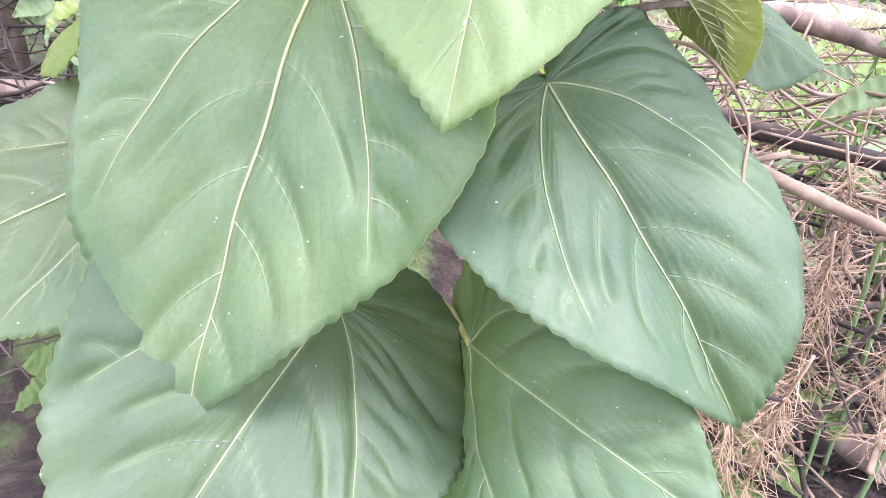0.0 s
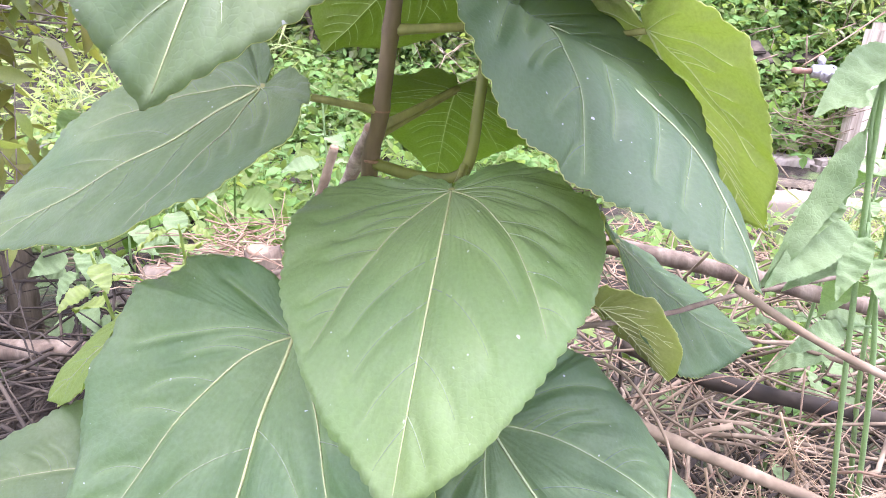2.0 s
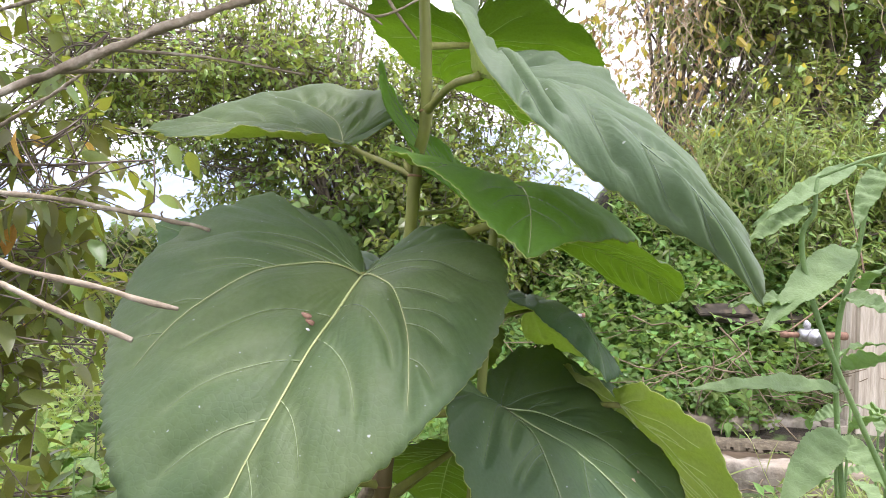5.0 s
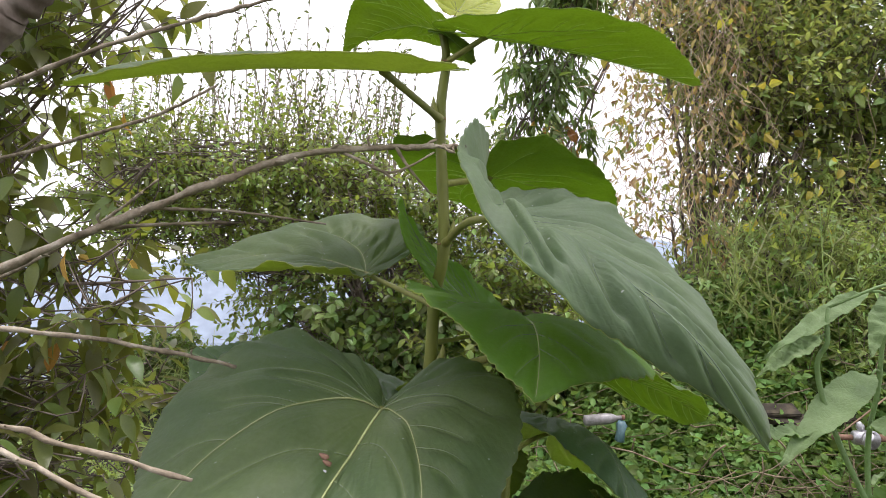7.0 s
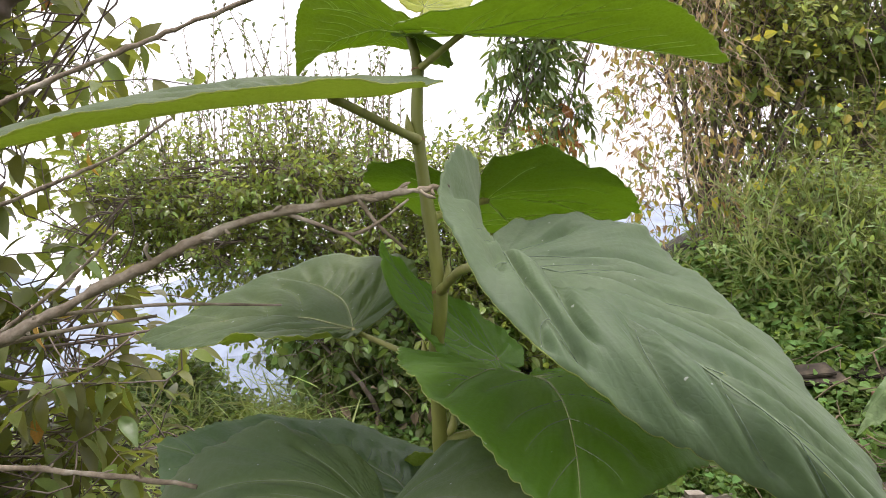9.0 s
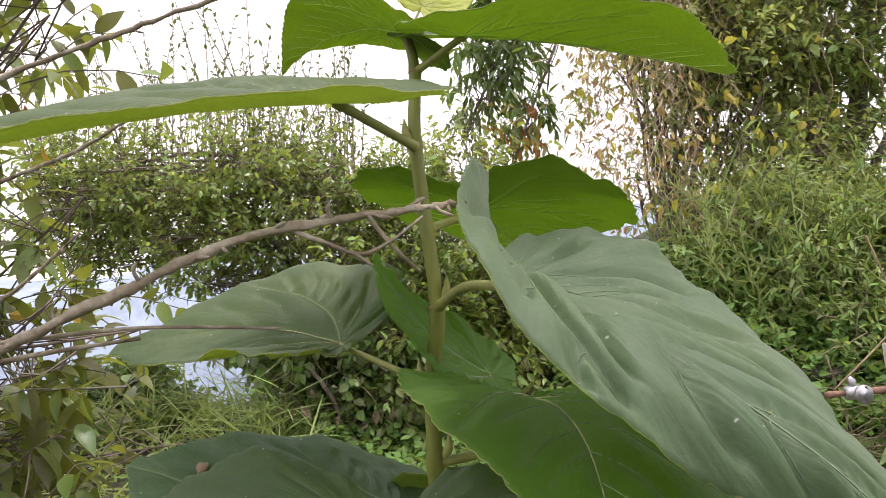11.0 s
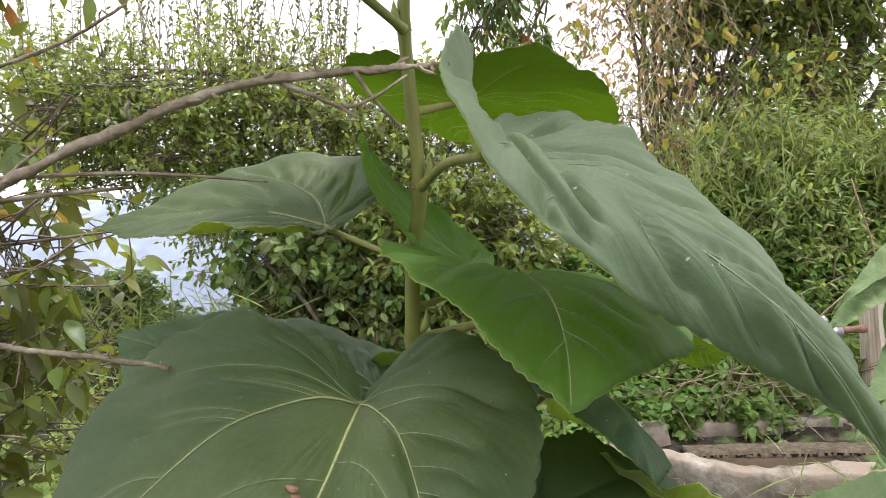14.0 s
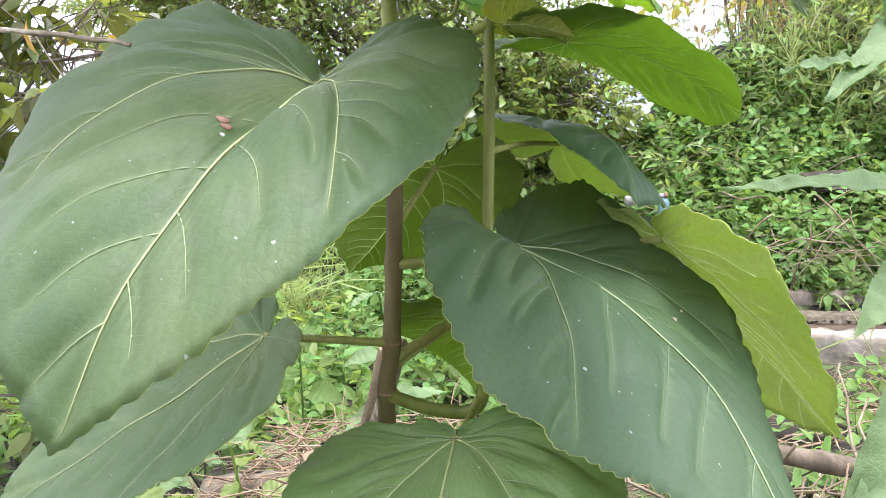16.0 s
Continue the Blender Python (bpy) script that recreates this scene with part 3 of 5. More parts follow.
    if petiole is not None:
        line = spline([np.zeros(3)] + [np.array(q) - base for q in petiole], 16)
        sz = size / 0.27
        v, f = tube_data(line, np.interp(np.linspace(0, 1, 16), [0, 0.08, 0.85, 1], [0.0040, 0.0033, 0.0038, 0.0054]) * sz, 8)
        mesh_part("petiole", v, f, M_PETIOLE, ob, "smooth yellow-green leaf stalk")
    return ob

# ---- terrain ----
def smooth(a):
    a = np.clip(a, 0, 1)
    return a * a * (3 - 2 * a)


def ground_z(x, y):
    x, y = np.asarray(x, float), np.asarray(y, float)
    mound = np.exp(-((x + 0.2) / 0.30) ** 2 - ((y - 1.18) / 0.24) ** 2)
    z = 0.05 + 0.17 * smooth((y - 0.8) / 0.7) + 0.30 * mound + 0.03 * np.sin(x * 2.3 + 1) * np.cos(y * 1.9) + 0.025 * np.sin(x * 5.1) * np.sin(y * 4.3 + 2)
    z = z + 2.1 * smooth((y - 3.4) / 3.4) * smooth((x - 0.1) / 1.6)
    z = z + 0.45 * smooth((y - 3.6) / 2.0) * smooth((0.9 - x) / 0.8)
    z = z - 0.13 * np.exp(-((x - 1.9) / 0.9) ** 2 - ((y - 2.5) / 0.4) ** 2)
    z = z - 1.3 * smooth((y - 5.6) / 1.1) * smooth((2.8 - x) / 1.0) * smooth((x - 0.2) / 0.8)
    z = z - 0.20 * np.exp(-((x + 0.6) / 0.4) ** 2 - ((y - 0.82) / 0.22) ** 2)
    fall = smooth((y - 6.6) / 9.0) * smooth((1.0 - x + (y - 7) * 0.4) / 3.0)
    far = smooth((np.hypot(x, y) - 16) / 30)
    return z - 4.2 * np.maximum(fall, far)


def axis(lo, hi, fine, step):
    inner = np.arange(-fine, fine + step, step)
    outer = np.geomspace(fine + step * 2, hi, 26)
    return np.r_[-outer[::-1], inner, outer]


gx, gy = axis(-900, 900, 7, 0.11), axis(-900, 900, 9, 0.11)
GX, GY = np.meshgrid(gx, gy, indexing="ij")
GZ = ground_z(GX, GY) + np.where(np.hypot(GX, GY) < 10, rng.normal(0, 0.006, GX.shape), 0)
gv = np.stack([GX, GY, GZ], -1).reshape(-1, 3)
ny = len(gy)
ii, jj = np.meshgrid(np.arange(len(gx) - 1), np.arange(ny - 1), indexing="ij")
a0 = (ii * ny + jj).ravel()
gf = np.stack([a0, a0 + ny, a0 + ny + 1, a0 + 1], 1)
tagged(mesh_part("ground", gv, gf, M_SOIL), "brown soil littered with leaves and straw", "ground", kind="structure")

# lake below, and a far shore whose haze is put into its pale colour
wv = np.array([(-900, 12, -2.9), (900, 12, -2.9), (900, 900, -2.9), (-900, 900, -2.9)], float)
tagged(mesh_part("water", wv, [(0, 1, 2, 3)], M_WATER), "calm pale blue lake under a hazy sky", "lake", kind="structure")
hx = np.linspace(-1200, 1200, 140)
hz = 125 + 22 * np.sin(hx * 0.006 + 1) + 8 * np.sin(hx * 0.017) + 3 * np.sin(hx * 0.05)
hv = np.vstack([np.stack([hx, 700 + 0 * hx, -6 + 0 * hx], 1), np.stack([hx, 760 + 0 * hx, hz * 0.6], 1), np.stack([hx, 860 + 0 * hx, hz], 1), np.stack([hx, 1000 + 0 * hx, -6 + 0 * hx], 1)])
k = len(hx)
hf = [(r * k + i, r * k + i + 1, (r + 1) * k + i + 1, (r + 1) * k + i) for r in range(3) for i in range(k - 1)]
tagged(mesh_part("backdrop", hv, hf, M_HILL), "far hills beyond the lake, coloured pale blue for haze", "hills", kind="structure")

# ---- the fig sapling: stem, side shoot, leaves ----
sapling = thing("fig_sapling", "upright fig sapling with very large heart-shaped leaves, rooted in litter", "sapling", at=(0.0, 0.665, 0.15))
S0 = np.array((0.0, 0.665, 0.15))
STEM = [(-0.02, 0.67, 0.10), (-0.012, 0.668, 0.5), (-0.003, 0.66, 0.836), (0.008, 0.65, 0.917), (0.024, 0.628, 1.08), (0.031, 0.606, 1.226), (0.040, 0.592, 1.285), (0.034, 0.588, 1.41), (0.038, 0.597, 1.473), (0.034, 0.600, 1.505)]


def on_stem(z):
    return np.array([np.interp(z, [q[2] for q in STEM], [q[k] for q in STEM]) for k in range(3)])


line = spline(STEM, 120)
rad = np.interp(line[:, 2], [0.1, 0.85, 1.1, 1.3, 1.45, 1.505], [0.0112, 0.0084, 0.0068, 0.0056, 0.0050, 0.0040])
for zn in (0.60, 0.75, 0.868, 0.917, 0.99, 1.10, 1.165, 1.226, 1.285, 1.345, 1.41, 1.473):
    rad = rad * (1 + 0.16 * np.exp(-((line[:, 2] - zn) / 0.006) ** 2))
cut = int(np.argmin(abs(line[:, 2] - 1.12)))
v, f = tube_data(line[: cut + 1] - S0, rad[: cut + 1], 12)
mesh_part("lower_stem", v, f, M_STEM_BROWN, sapling, "smooth brown lower stem with ring scars")
v, f = tube_data(line[cut:] - S0, rad[cut:], 12)
mesh_part("upper_stem", v, f, M_STEM_GREEN, sapling, "green upper stem with swollen nodes")
for zn in (0.868, 0.917, 1.10, 1.226, 1.285, 1.41, 1.473):
    q = on_stem(zn)
    rr = float(np.interp(zn, line[:, 2], rad))
    v, f = tube_data(np.array([q - (0, 0, 0.0012), q, q + (0, 0, 0.0012)]) - S0, np.array([rr * 1.0, rr * 1.07, rr * 1.0]), 12)
    mesh_part("node_ring", v, f, M_NODE, sapling)
# buds in the leaf axils
for zn, dx in ((1.236, -0.009), (1.297, 0.009), (1.42, -0.007), (1.178, 0.011)):
    q = on_stem(zn) + (dx, -0.006, 0)
    bl = spline([q - (dx * 0.4, 0, 0.008), q, q + (dx * 0.1, 0, 0.012)], 8)
    v, f = tube_data(bl - S0, np.array([0.001, 0.0028, 0.0034, 0.0036, 0.0032, 0.0024, 0.0014, 0.0003]), 8)
    mesh_part("bud", v, f, M_PETIOLE, sapling)

SH = [(0.003, 0.655, 0.865), (0.05, 0.632, 0.860), (0.088, 0.615, 0.872), (0.097, 0.61, 0.94), (0.101, 0.61, 1.021), (0.106, 0.61, 1.12), (0.108, 0.612, 1.186)]
line2 = spline(SH, 60)
v, f = tube_data(line2 - S0, np.interp(np.linspace(0, 1, 60), [0, 0.3, 0.36, 1], [0.006, 0.0062, 0.0055, 0.0042]), 10)
mesh_part("side_shoot", v, f, M_STEM_GREEN, sapling, "thin green side shoot beside the main stem")
side_stalk = spline([on_stem(1.165), (0.07, 0.612, 1.172), (0.108, 0.612, 1.183)], 12)
v, f = tube_data(side_stalk - S0, 0.0038, 8)
mesh_part("bridging_stalk", v, f, M_PETIOLE, sapling)

LEAF = {
    "A": (-0.044, 0.487, 0.762, -0.436, -1.031, 2.499, 0.331, 0.869, 0.85, 0.482, -0.047, 0.102, 0.529, -0.16, -0.478, 0.135, 0.1, 0.508, -0.598, -0.222),
    "B": (0.075, 0.537, 0.873, -0.154, -0.495, 2.963, 0.259, 0.954, 0.954, 0.625, 0.311, 0.321, -0.2, -1.004, 0.238, -0.057, 0.08, 0.366, -0.031, -0.19),
    "C": (0.115, 0.475, 0.696, 0.249, 0.969, -2.356, 0.283, 0.983, 0.845, -0.03, 0.445, 0.49, -0.05, -1.563, -0.3, 0.155, 0.008, 0.306, 0.313, 0.743),
    "D": (-0.028, 0.452, 0.509, 1.186, -0.752, 2.502, 0.305, 1, 1.004, -0.025, -0.129, 0.212, 0.05, 0.104, -0.067, -0.26, -0.057, 0.904, 0.493, -0.224),
    "E": (0.089, 0.466, 0.459, 1.573, -0.291, -2.156, 0.27, 0.953, 0.896, 0.869, 0.136, 0.104, -0.204, -0.012, 0.034, 0.294, 0.119, 0.957, -0.13, 0.705),
    "F": (-0.192, 0.517, 0.589, 0.078, -0.629, 1.916, 0.264, 0.924, 0.877, 0.213, -0.084, 0.072, 0.07, -0.06, -0.161, 0.125, 0.001, 0.9, -0.161, 0.185),
    "G": (-0.091, 0.598, 0.939, -0.207, -0.697, 1.954, 0.27, 0.89, 0.928, -0.301, 0.467, 0.068, 0.221, -0.037, -0.108, 0.025, 0.155, 0.411, -0.167, -0.097),
    "H": (-0.005, 0.509, 1.133, 0.226, -0.485, 2.986, 0.284, 0.835, 1.109, 0.106, 0.989, 0.751, 0.536, -1.112, -0.836, 0, 0.08, 0.579, -0.627, -0.627),
    "I": (0.12, 0.602, 1.008, -0.662, 0.001, -1.829, 0.299, 1.085, 1.037, 0.707, 0.382, 0.464, -0.047, 0.48, -0.776, -0.107, 0.302, 0.434, -0.577, -0.875),
    "J": (0.25, 0.668, 1.002, -0.721, 0.357, -1.025, 0.252, 0.893, 0.869, 0.515, -0.318, 0.019, -0.129, 0.045, 0.138, 0.067, 0.214, 0.578, -0.6, -0.414),
    "K1": (0.049, 0.706, 1.072, -0.856, 0.433, 0.487, 0.218, 0.878, 0.839, -0.018, -0.083, 0.171, 0.185, 0.004, -0.234, 0.046, -0.022, 1.006, 0.057, 0.187),
    "K2": (0.079, 0.731, 0.928, -0.582, 0.178, 0.047, 0.197, 1.011, 1.012, 0.308, 0.156, -0.109, -0.182, -0.334, -0.272, 0.048, 0.056, 0.971, 0.538, 0.672),
    "L": (0.104, 0.573, 1.212, 0.488, 0.145, 3.269, 0.222, 1.081, 0.9, 0.453, 0.408, 0.464, 0.019, -0.821, -0.119, 0.034, 0.037, 0.425, -0.323, -0.229),
    "L2": (0.169, 0.637, 1.171, -0.286, -0.162, -1.391, 0.212, 0.952, 0.834, 0.338, -0.467, -0.051, -0.137, 1.029, -0.182, 0.074, -0.646, 0.9, -0.465, -0.259),
    "M": (-0.047, 0.66, 1.262, 0.314, 0.193, 1.154, 0.196, 0.848, 1.087, 0.594, 0.093, -0.2, 0.686, 0.28, -0.141, 0.086, -0.379, 0.42, -0.434, -0.196),
    "N": (0.083, 0.476, 1.291, -0.213, 0.495, -2.686, 0.26, 1.072, 0.549, -0.685, 1.992, 0.198, 1.21, -0.318, -0.585, -0.345, -0.395, 0.732, -1.099, -2.056),
    "O": (0.085, 0.664, 1.369, -0.192, 0.067, -0.308, 0.263, 0.976, 0.964, -0.139, 0.029, 0.256, 0.239, -0.073, -0.581, 0.013, 0.026, 1.002, 0.093, 0.129),
    "P": (-0.004, 0.442, 1.401, 0.362, -0.249, 1.488, 0.258, 0.723, 0.843, 0.243, -0.021, 0.077, 0.124, 0.039, -0.207, 0.061, -0.132, 0.895, -0.064, 0.106),
    "Q": (0.03, 0.585, 1.503, 0.278, 0.422, 1.088, 0.14, 0.863, 0.887, 0.603, 0.26, 0.024, 0.151, -0.131, -0.356, 0.062, 0.188, 0.899, 0.468, 0.64),
    "R": (0.078, 0.567, 1.487, 0.131, 0.231, -1.427, 0.221, 0.68, 0.70, 0.322, -0.1, 0.076, 0.127, 0.376, -0.262, 0.07, 0.009, 0.893, 0.273, 0.466),
    "S": (0.048, 0.608, 1.533, 1.089, 0.561, -0.116, 0.085, 0.955, 0.843, 0.026, -0.109, 0.351, 0.339, 0.144, 0.067, -0.095, 0.07, 0.767, 0.071, -0.193),
    "T": (0.08, 0.69, 1.224, -2.515, 1.665, 1.235, 0.175, 0.886, 0.876, 0.54, 0.167, -0.068, -0.091, -0.112, -0.314, 0.052, 0.088, 0.888, 0.171, 0.315),
    "U": (0.169, 0.772, 1.089, -0.707, -0.61, -2.64, 0.191, 1.02, 0.98, 1, 0.359, -0.091, -0.112, -0.004, -0.413, 0.037, -0.191, 1.064, -0.369, -0.265),
    "V": (-0.005, 0.639, 1.12, 0.279, -0.041, 1.43, 0.252, 0.954, 0.836, 0.092, -0.214, 0.032, 0.044, -0.045, -0.26, 0.195, 0.067, 0.869, -0.31, 0.279),
    "Y1": (0.222, 0.587, 0.756, -0.743, 0.082, -0.996, 0.128, 0.878, 0.852, 0.386, -0.051, 0.257, 0.182, 0.198, 0.103, -0.037, 0.066, 0.822, -0.138, -0.242),
    "Y2": (0.26, 0.69, 0.787, -0.554, 0.705, -1.47, 0.22, 0.913, 0.989, -0.18, -0.268, -0.025, -0.072, -0.394, -0.113, -0.249, -0.056, 0.899, 0.209, -0.483),
    "X": (-0.2, 0.615, 0.727, -0.629, -0.449, 1.589, 0.157, 0.889, 0.874, 0.249, -0.073, 0.074, 0.079, 0.028, -0.209, 0.25, 0.025, 0.898, -0.505, 0.189),
    "YL": (0.12, 0.604, 1.182, -0.531, -0.203, -1.873, 0.061, 0.881, 0.882, 0.39, 0.02, 0.168, 0.165, 0.048, 0.001, -0.034, -0.004, 0.873, 0.085, -0.008),
}

dull = "large heart-shaped blue-green fig leaf with pale veins"
bright = "fig leaf seen from below, bright green, light shining through"
young = "young lime-yellow fig leaf at the tip of the stem"


def P(name):
    return LEAF[name]


def stalk_to(name, z, sag=0.0):
    b = np.array(LEAF[name][:3])
    e = on_stem(z)
    return [(b + e) / 2 + (0, 0, -sag), e]


big_leaf("leaf", P("A"), dull + ", low on the sapling", 1, petiole=[(-0.03, 0.56, 0.76), on_stem(0.70)])
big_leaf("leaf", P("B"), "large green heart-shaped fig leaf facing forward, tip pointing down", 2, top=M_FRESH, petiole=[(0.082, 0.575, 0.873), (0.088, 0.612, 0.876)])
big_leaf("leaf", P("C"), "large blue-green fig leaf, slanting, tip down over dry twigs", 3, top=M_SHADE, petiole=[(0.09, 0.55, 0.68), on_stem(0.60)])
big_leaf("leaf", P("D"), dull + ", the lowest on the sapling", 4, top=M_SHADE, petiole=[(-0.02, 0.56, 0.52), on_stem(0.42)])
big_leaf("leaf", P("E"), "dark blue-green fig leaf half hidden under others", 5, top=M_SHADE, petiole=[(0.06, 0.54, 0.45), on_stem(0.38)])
big_leaf("leaf", P("F"), "grey-green fig leaf hanging beside the log", 6, petiole=[(-0.12, 0.6, 0.6), on_stem(0.55)])
big_leaf("leaf", P("G"), "grey-green fig leaf held out flat on a straight stalk", 7, petiole=stalk_to("G", 0.917))
big_leaf("leaf", P("H"), "broad heart-shaped blue-green fig leaf with a red-brown spot near its midrib", 8, spot=[(0.042, 0.335, 0.011, M_RUST, "red_brown_spot"), (0.028, 0.35, 0.010, M_RUST, "red_brown_spot"), (0.024, 0.375, 0.004, M_SACK, "white_fleck"), (0.018, 0.39, 0.003, M_SACK, "white_fleck")], petiole=[(0.0, 0.565, 1.125), on_stem(1.10)])
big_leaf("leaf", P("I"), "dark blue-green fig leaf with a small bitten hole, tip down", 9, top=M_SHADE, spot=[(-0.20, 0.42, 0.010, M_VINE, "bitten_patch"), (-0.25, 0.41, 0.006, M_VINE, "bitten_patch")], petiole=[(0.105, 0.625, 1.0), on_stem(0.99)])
big_leaf("leaf", P("J"), "pale yellow-green underside of a fig leaf with raised ribs", 10, ribs=-1, petiole=[(0.20, 0.73, 0.985), (0.12, 0.75, 0.95), on_stem(0.90)])
big_leaf("leaf", P("K1"), bright, 11, ribs=-1, under=M_UNDERGREEN, petiole=stalk_to("K1", 1.02))
big_leaf("leaf", P("K2"), bright, 12, ribs=-1, under=M_UNDERGREEN, petiole=stalk_to("K2", 0.89))
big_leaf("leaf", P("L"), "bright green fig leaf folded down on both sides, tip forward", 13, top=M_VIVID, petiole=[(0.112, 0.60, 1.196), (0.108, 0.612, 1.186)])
big_leaf("leaf", P("L2"), bright + ", ribs standing out", 14, ribs=-1, under=M_UNDERGREEN, petiole=[(0.13, 0.62, 1.185), (0.108, 0.612, 1.183)])
big_leaf("leaf", P("M"), "grey-green fig leaf seen nearly edge-on, one side folded up", 15, petiole=stalk_to("M", 1.226), quilting=2.0)
big_leaf("leaf", P("N"), "very large grey-green fig leaf with deep ribs, one lobe turned up", 16, petiole=stalk_to("N", 1.285, -0.008), quilting=2.0, pale=False, top=M_SKYLIT)
big_leaf("leaf", P("O"), bright + ", behind the stem", 17, ribs=-1, under=M_UNDERGREEN, petiole=stalk_to("O", 1.345))
big_leaf("leaf", P("P"), "long pale green fig leaf seen edge-on", 18, petiole=stalk_to("P", 1.41), waves=0.3)
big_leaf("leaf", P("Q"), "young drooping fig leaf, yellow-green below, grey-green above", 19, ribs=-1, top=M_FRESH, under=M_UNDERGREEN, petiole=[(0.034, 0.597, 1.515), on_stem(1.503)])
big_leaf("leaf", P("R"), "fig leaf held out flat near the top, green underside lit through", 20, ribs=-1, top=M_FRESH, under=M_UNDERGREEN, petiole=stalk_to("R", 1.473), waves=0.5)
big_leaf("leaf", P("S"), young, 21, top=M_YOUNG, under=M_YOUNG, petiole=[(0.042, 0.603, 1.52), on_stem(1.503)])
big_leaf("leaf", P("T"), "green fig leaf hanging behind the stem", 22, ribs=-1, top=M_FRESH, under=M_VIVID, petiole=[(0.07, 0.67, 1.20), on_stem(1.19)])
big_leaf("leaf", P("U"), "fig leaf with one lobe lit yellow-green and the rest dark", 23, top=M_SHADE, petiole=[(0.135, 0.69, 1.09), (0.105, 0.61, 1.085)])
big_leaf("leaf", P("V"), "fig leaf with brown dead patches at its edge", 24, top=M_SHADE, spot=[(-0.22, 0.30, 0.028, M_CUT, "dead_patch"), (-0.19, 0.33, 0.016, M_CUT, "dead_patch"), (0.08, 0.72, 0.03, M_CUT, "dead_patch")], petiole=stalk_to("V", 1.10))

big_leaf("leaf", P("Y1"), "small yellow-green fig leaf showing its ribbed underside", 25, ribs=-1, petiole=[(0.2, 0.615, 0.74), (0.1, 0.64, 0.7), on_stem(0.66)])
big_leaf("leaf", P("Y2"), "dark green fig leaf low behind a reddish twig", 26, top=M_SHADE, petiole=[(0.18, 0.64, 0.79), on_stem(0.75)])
big_leaf("leaf", P("X"), "small olive-green fig leaf turned edgewise", 27, top=M_UNDERGREEN, under=M_UNDERGREEN, petiole=[(-0.12, 0.64, 0.72), on_stem(0.69)])
big_leaf("leaf", P("YL"), "tiny pale folded leaf unfurling at the shoot's tip", 28, ribs=-1, top=M_YOUNG, under=M_YOUNG, petiole=[(0.114, 0.608, 1.184), (0.108, 0.612, 1.186)])

# ---- background shrubs and trees ----
def clumps(k, lo, hi, r, twigs, seed):
    q = np.random.default_rng(seed)
    return [(*q.uniform(lo, hi), *(q.uniform(0.7, 1.2, 3) * r), twigs) for _ in range(k)]


def sprouts(k, lo, hi, seed, up, leaf, wid, leaves, lean=0.2):
    """Thin upright shoots with small leaves: twigs and leaves apart."""
    q = np.random.default_rng(seed)
    st = q.uniform(lo, hi, (k, 3))
    hd = unit(np.array([0, 0, 1.0]) + q.normal(0, lean, (k, 3)))
    v, f, ln = leafed_twigs(st, hd, up * q.uniform(0.5, 1.2, k), leaves, leaf, wid, droop=-0.2, spread=0.7, curl=0.12)
    return (v, f), thin_tubes(ln, 0.007, 0.0025)


def vines(k, lo, hi, drop, seed, r=0.004):
    q = np.random.default_rng(seed)
    out = []
    for _ in range(k):
        p = q.uniform(lo, hi)
        d = drop * q.uniform(0.3, 1.1)
        s = np.linspace(0, 1, 9)
        line = p + np.stack([q.normal(0, 0.25) * s ** 1.5 + 0.05 * np.sin(s * q.uniform(4, 14) + q.uniform(0, 6)), q.normal(0, 0.15) * s + 0.03 * np.sin(s * 9), -d * s], 1)
        out.append(tube_data(line, r * q.uniform(0.4, 1.4) * np.linspace(1, 0.6, 9), 3))
    return join(out)


def loose_leaves(k, lo, hi, seed, ln, wd, hang=1.0):
    q = np.random.default_rng(seed)
    b = q.uniform(lo, hi, (k, 3))
    al = unit(q.normal(0, 0.6, (k, 3)) + np.array([0, 0, -hang]))
    nr = unit(q.normal(0, 1, (k, 3)) + np.array([0, -1.0, 0.2]))
    sz = q.uniform(0.6, 1.25, k)
    return blades(b, al, nr, ln * sz, wd * sz, fold=0.5, droop=0.3)


sp_l, sp_t = sprouts(105, (-2.9, 4.9, 2.2), (-0.55, 5.6, 2.55), 21, 1.2, 0.052, 0.023, 24, lean=0.17)
sq_l, sq_t = sprouts(34, (-0.6, 4.9, 1.9), (0.75, 5.5, 2.3), 22, 0.6, 0.062, 0.028, 14, lean=0.25)
bush("hedge_bush", "dense dark green bush with small leathery leaves and upright sprouts", "bush", (-0.45, 5.2, 0.5),
     clumps(17, (-2.9, 4.8, 2.05), (-0.9, 5.6, 2.6), 0.33, 50, 1) + clumps(9, (-2.6, 4.8, 1.65), (-1.1, 5.5, 2.05), 0.28, 42, 13) + clumps(15, (-0.75, 4.8, 1.5), (0.6, 5.6, 2.3), 0.4, 48, 11) + clumps(9, (-0.45, 4.9, 0.8), (0.9, 5.6, 1.5), 0.4, 80, 12), M_CITRUS, 0.062, 0.030, 0.36, 13, limb=0.017, arch=True,
     extra=[("sprout_foliage", M_SPROUT, join([sp_l, sq_l])), ("sprout_stem", M_TWIG, join([sp_t, sq_t]))])
bush("hedge_bush", "dense dark green bush with small leathery leaves", "bush", (0.4, 5.4, 0.6),
     clumps(14, (-0.1, 4.9, 0.6), (0.75, 5.8, 1.4), 0.36, 80, 2), M_CITRUS, 0.085, 0.043, 0.32, 10, limb=0.024)
cd = loose_leaves(20, (-1.25, 4.45, 0.55), (-0.2, 4.7, 1.1), 38, 0.09, 0.05)
cv = vines(26, (-1.15, 4.5, 0.9), (-0.2, 4.9, 1.35), 0.5, 39, 0.004)
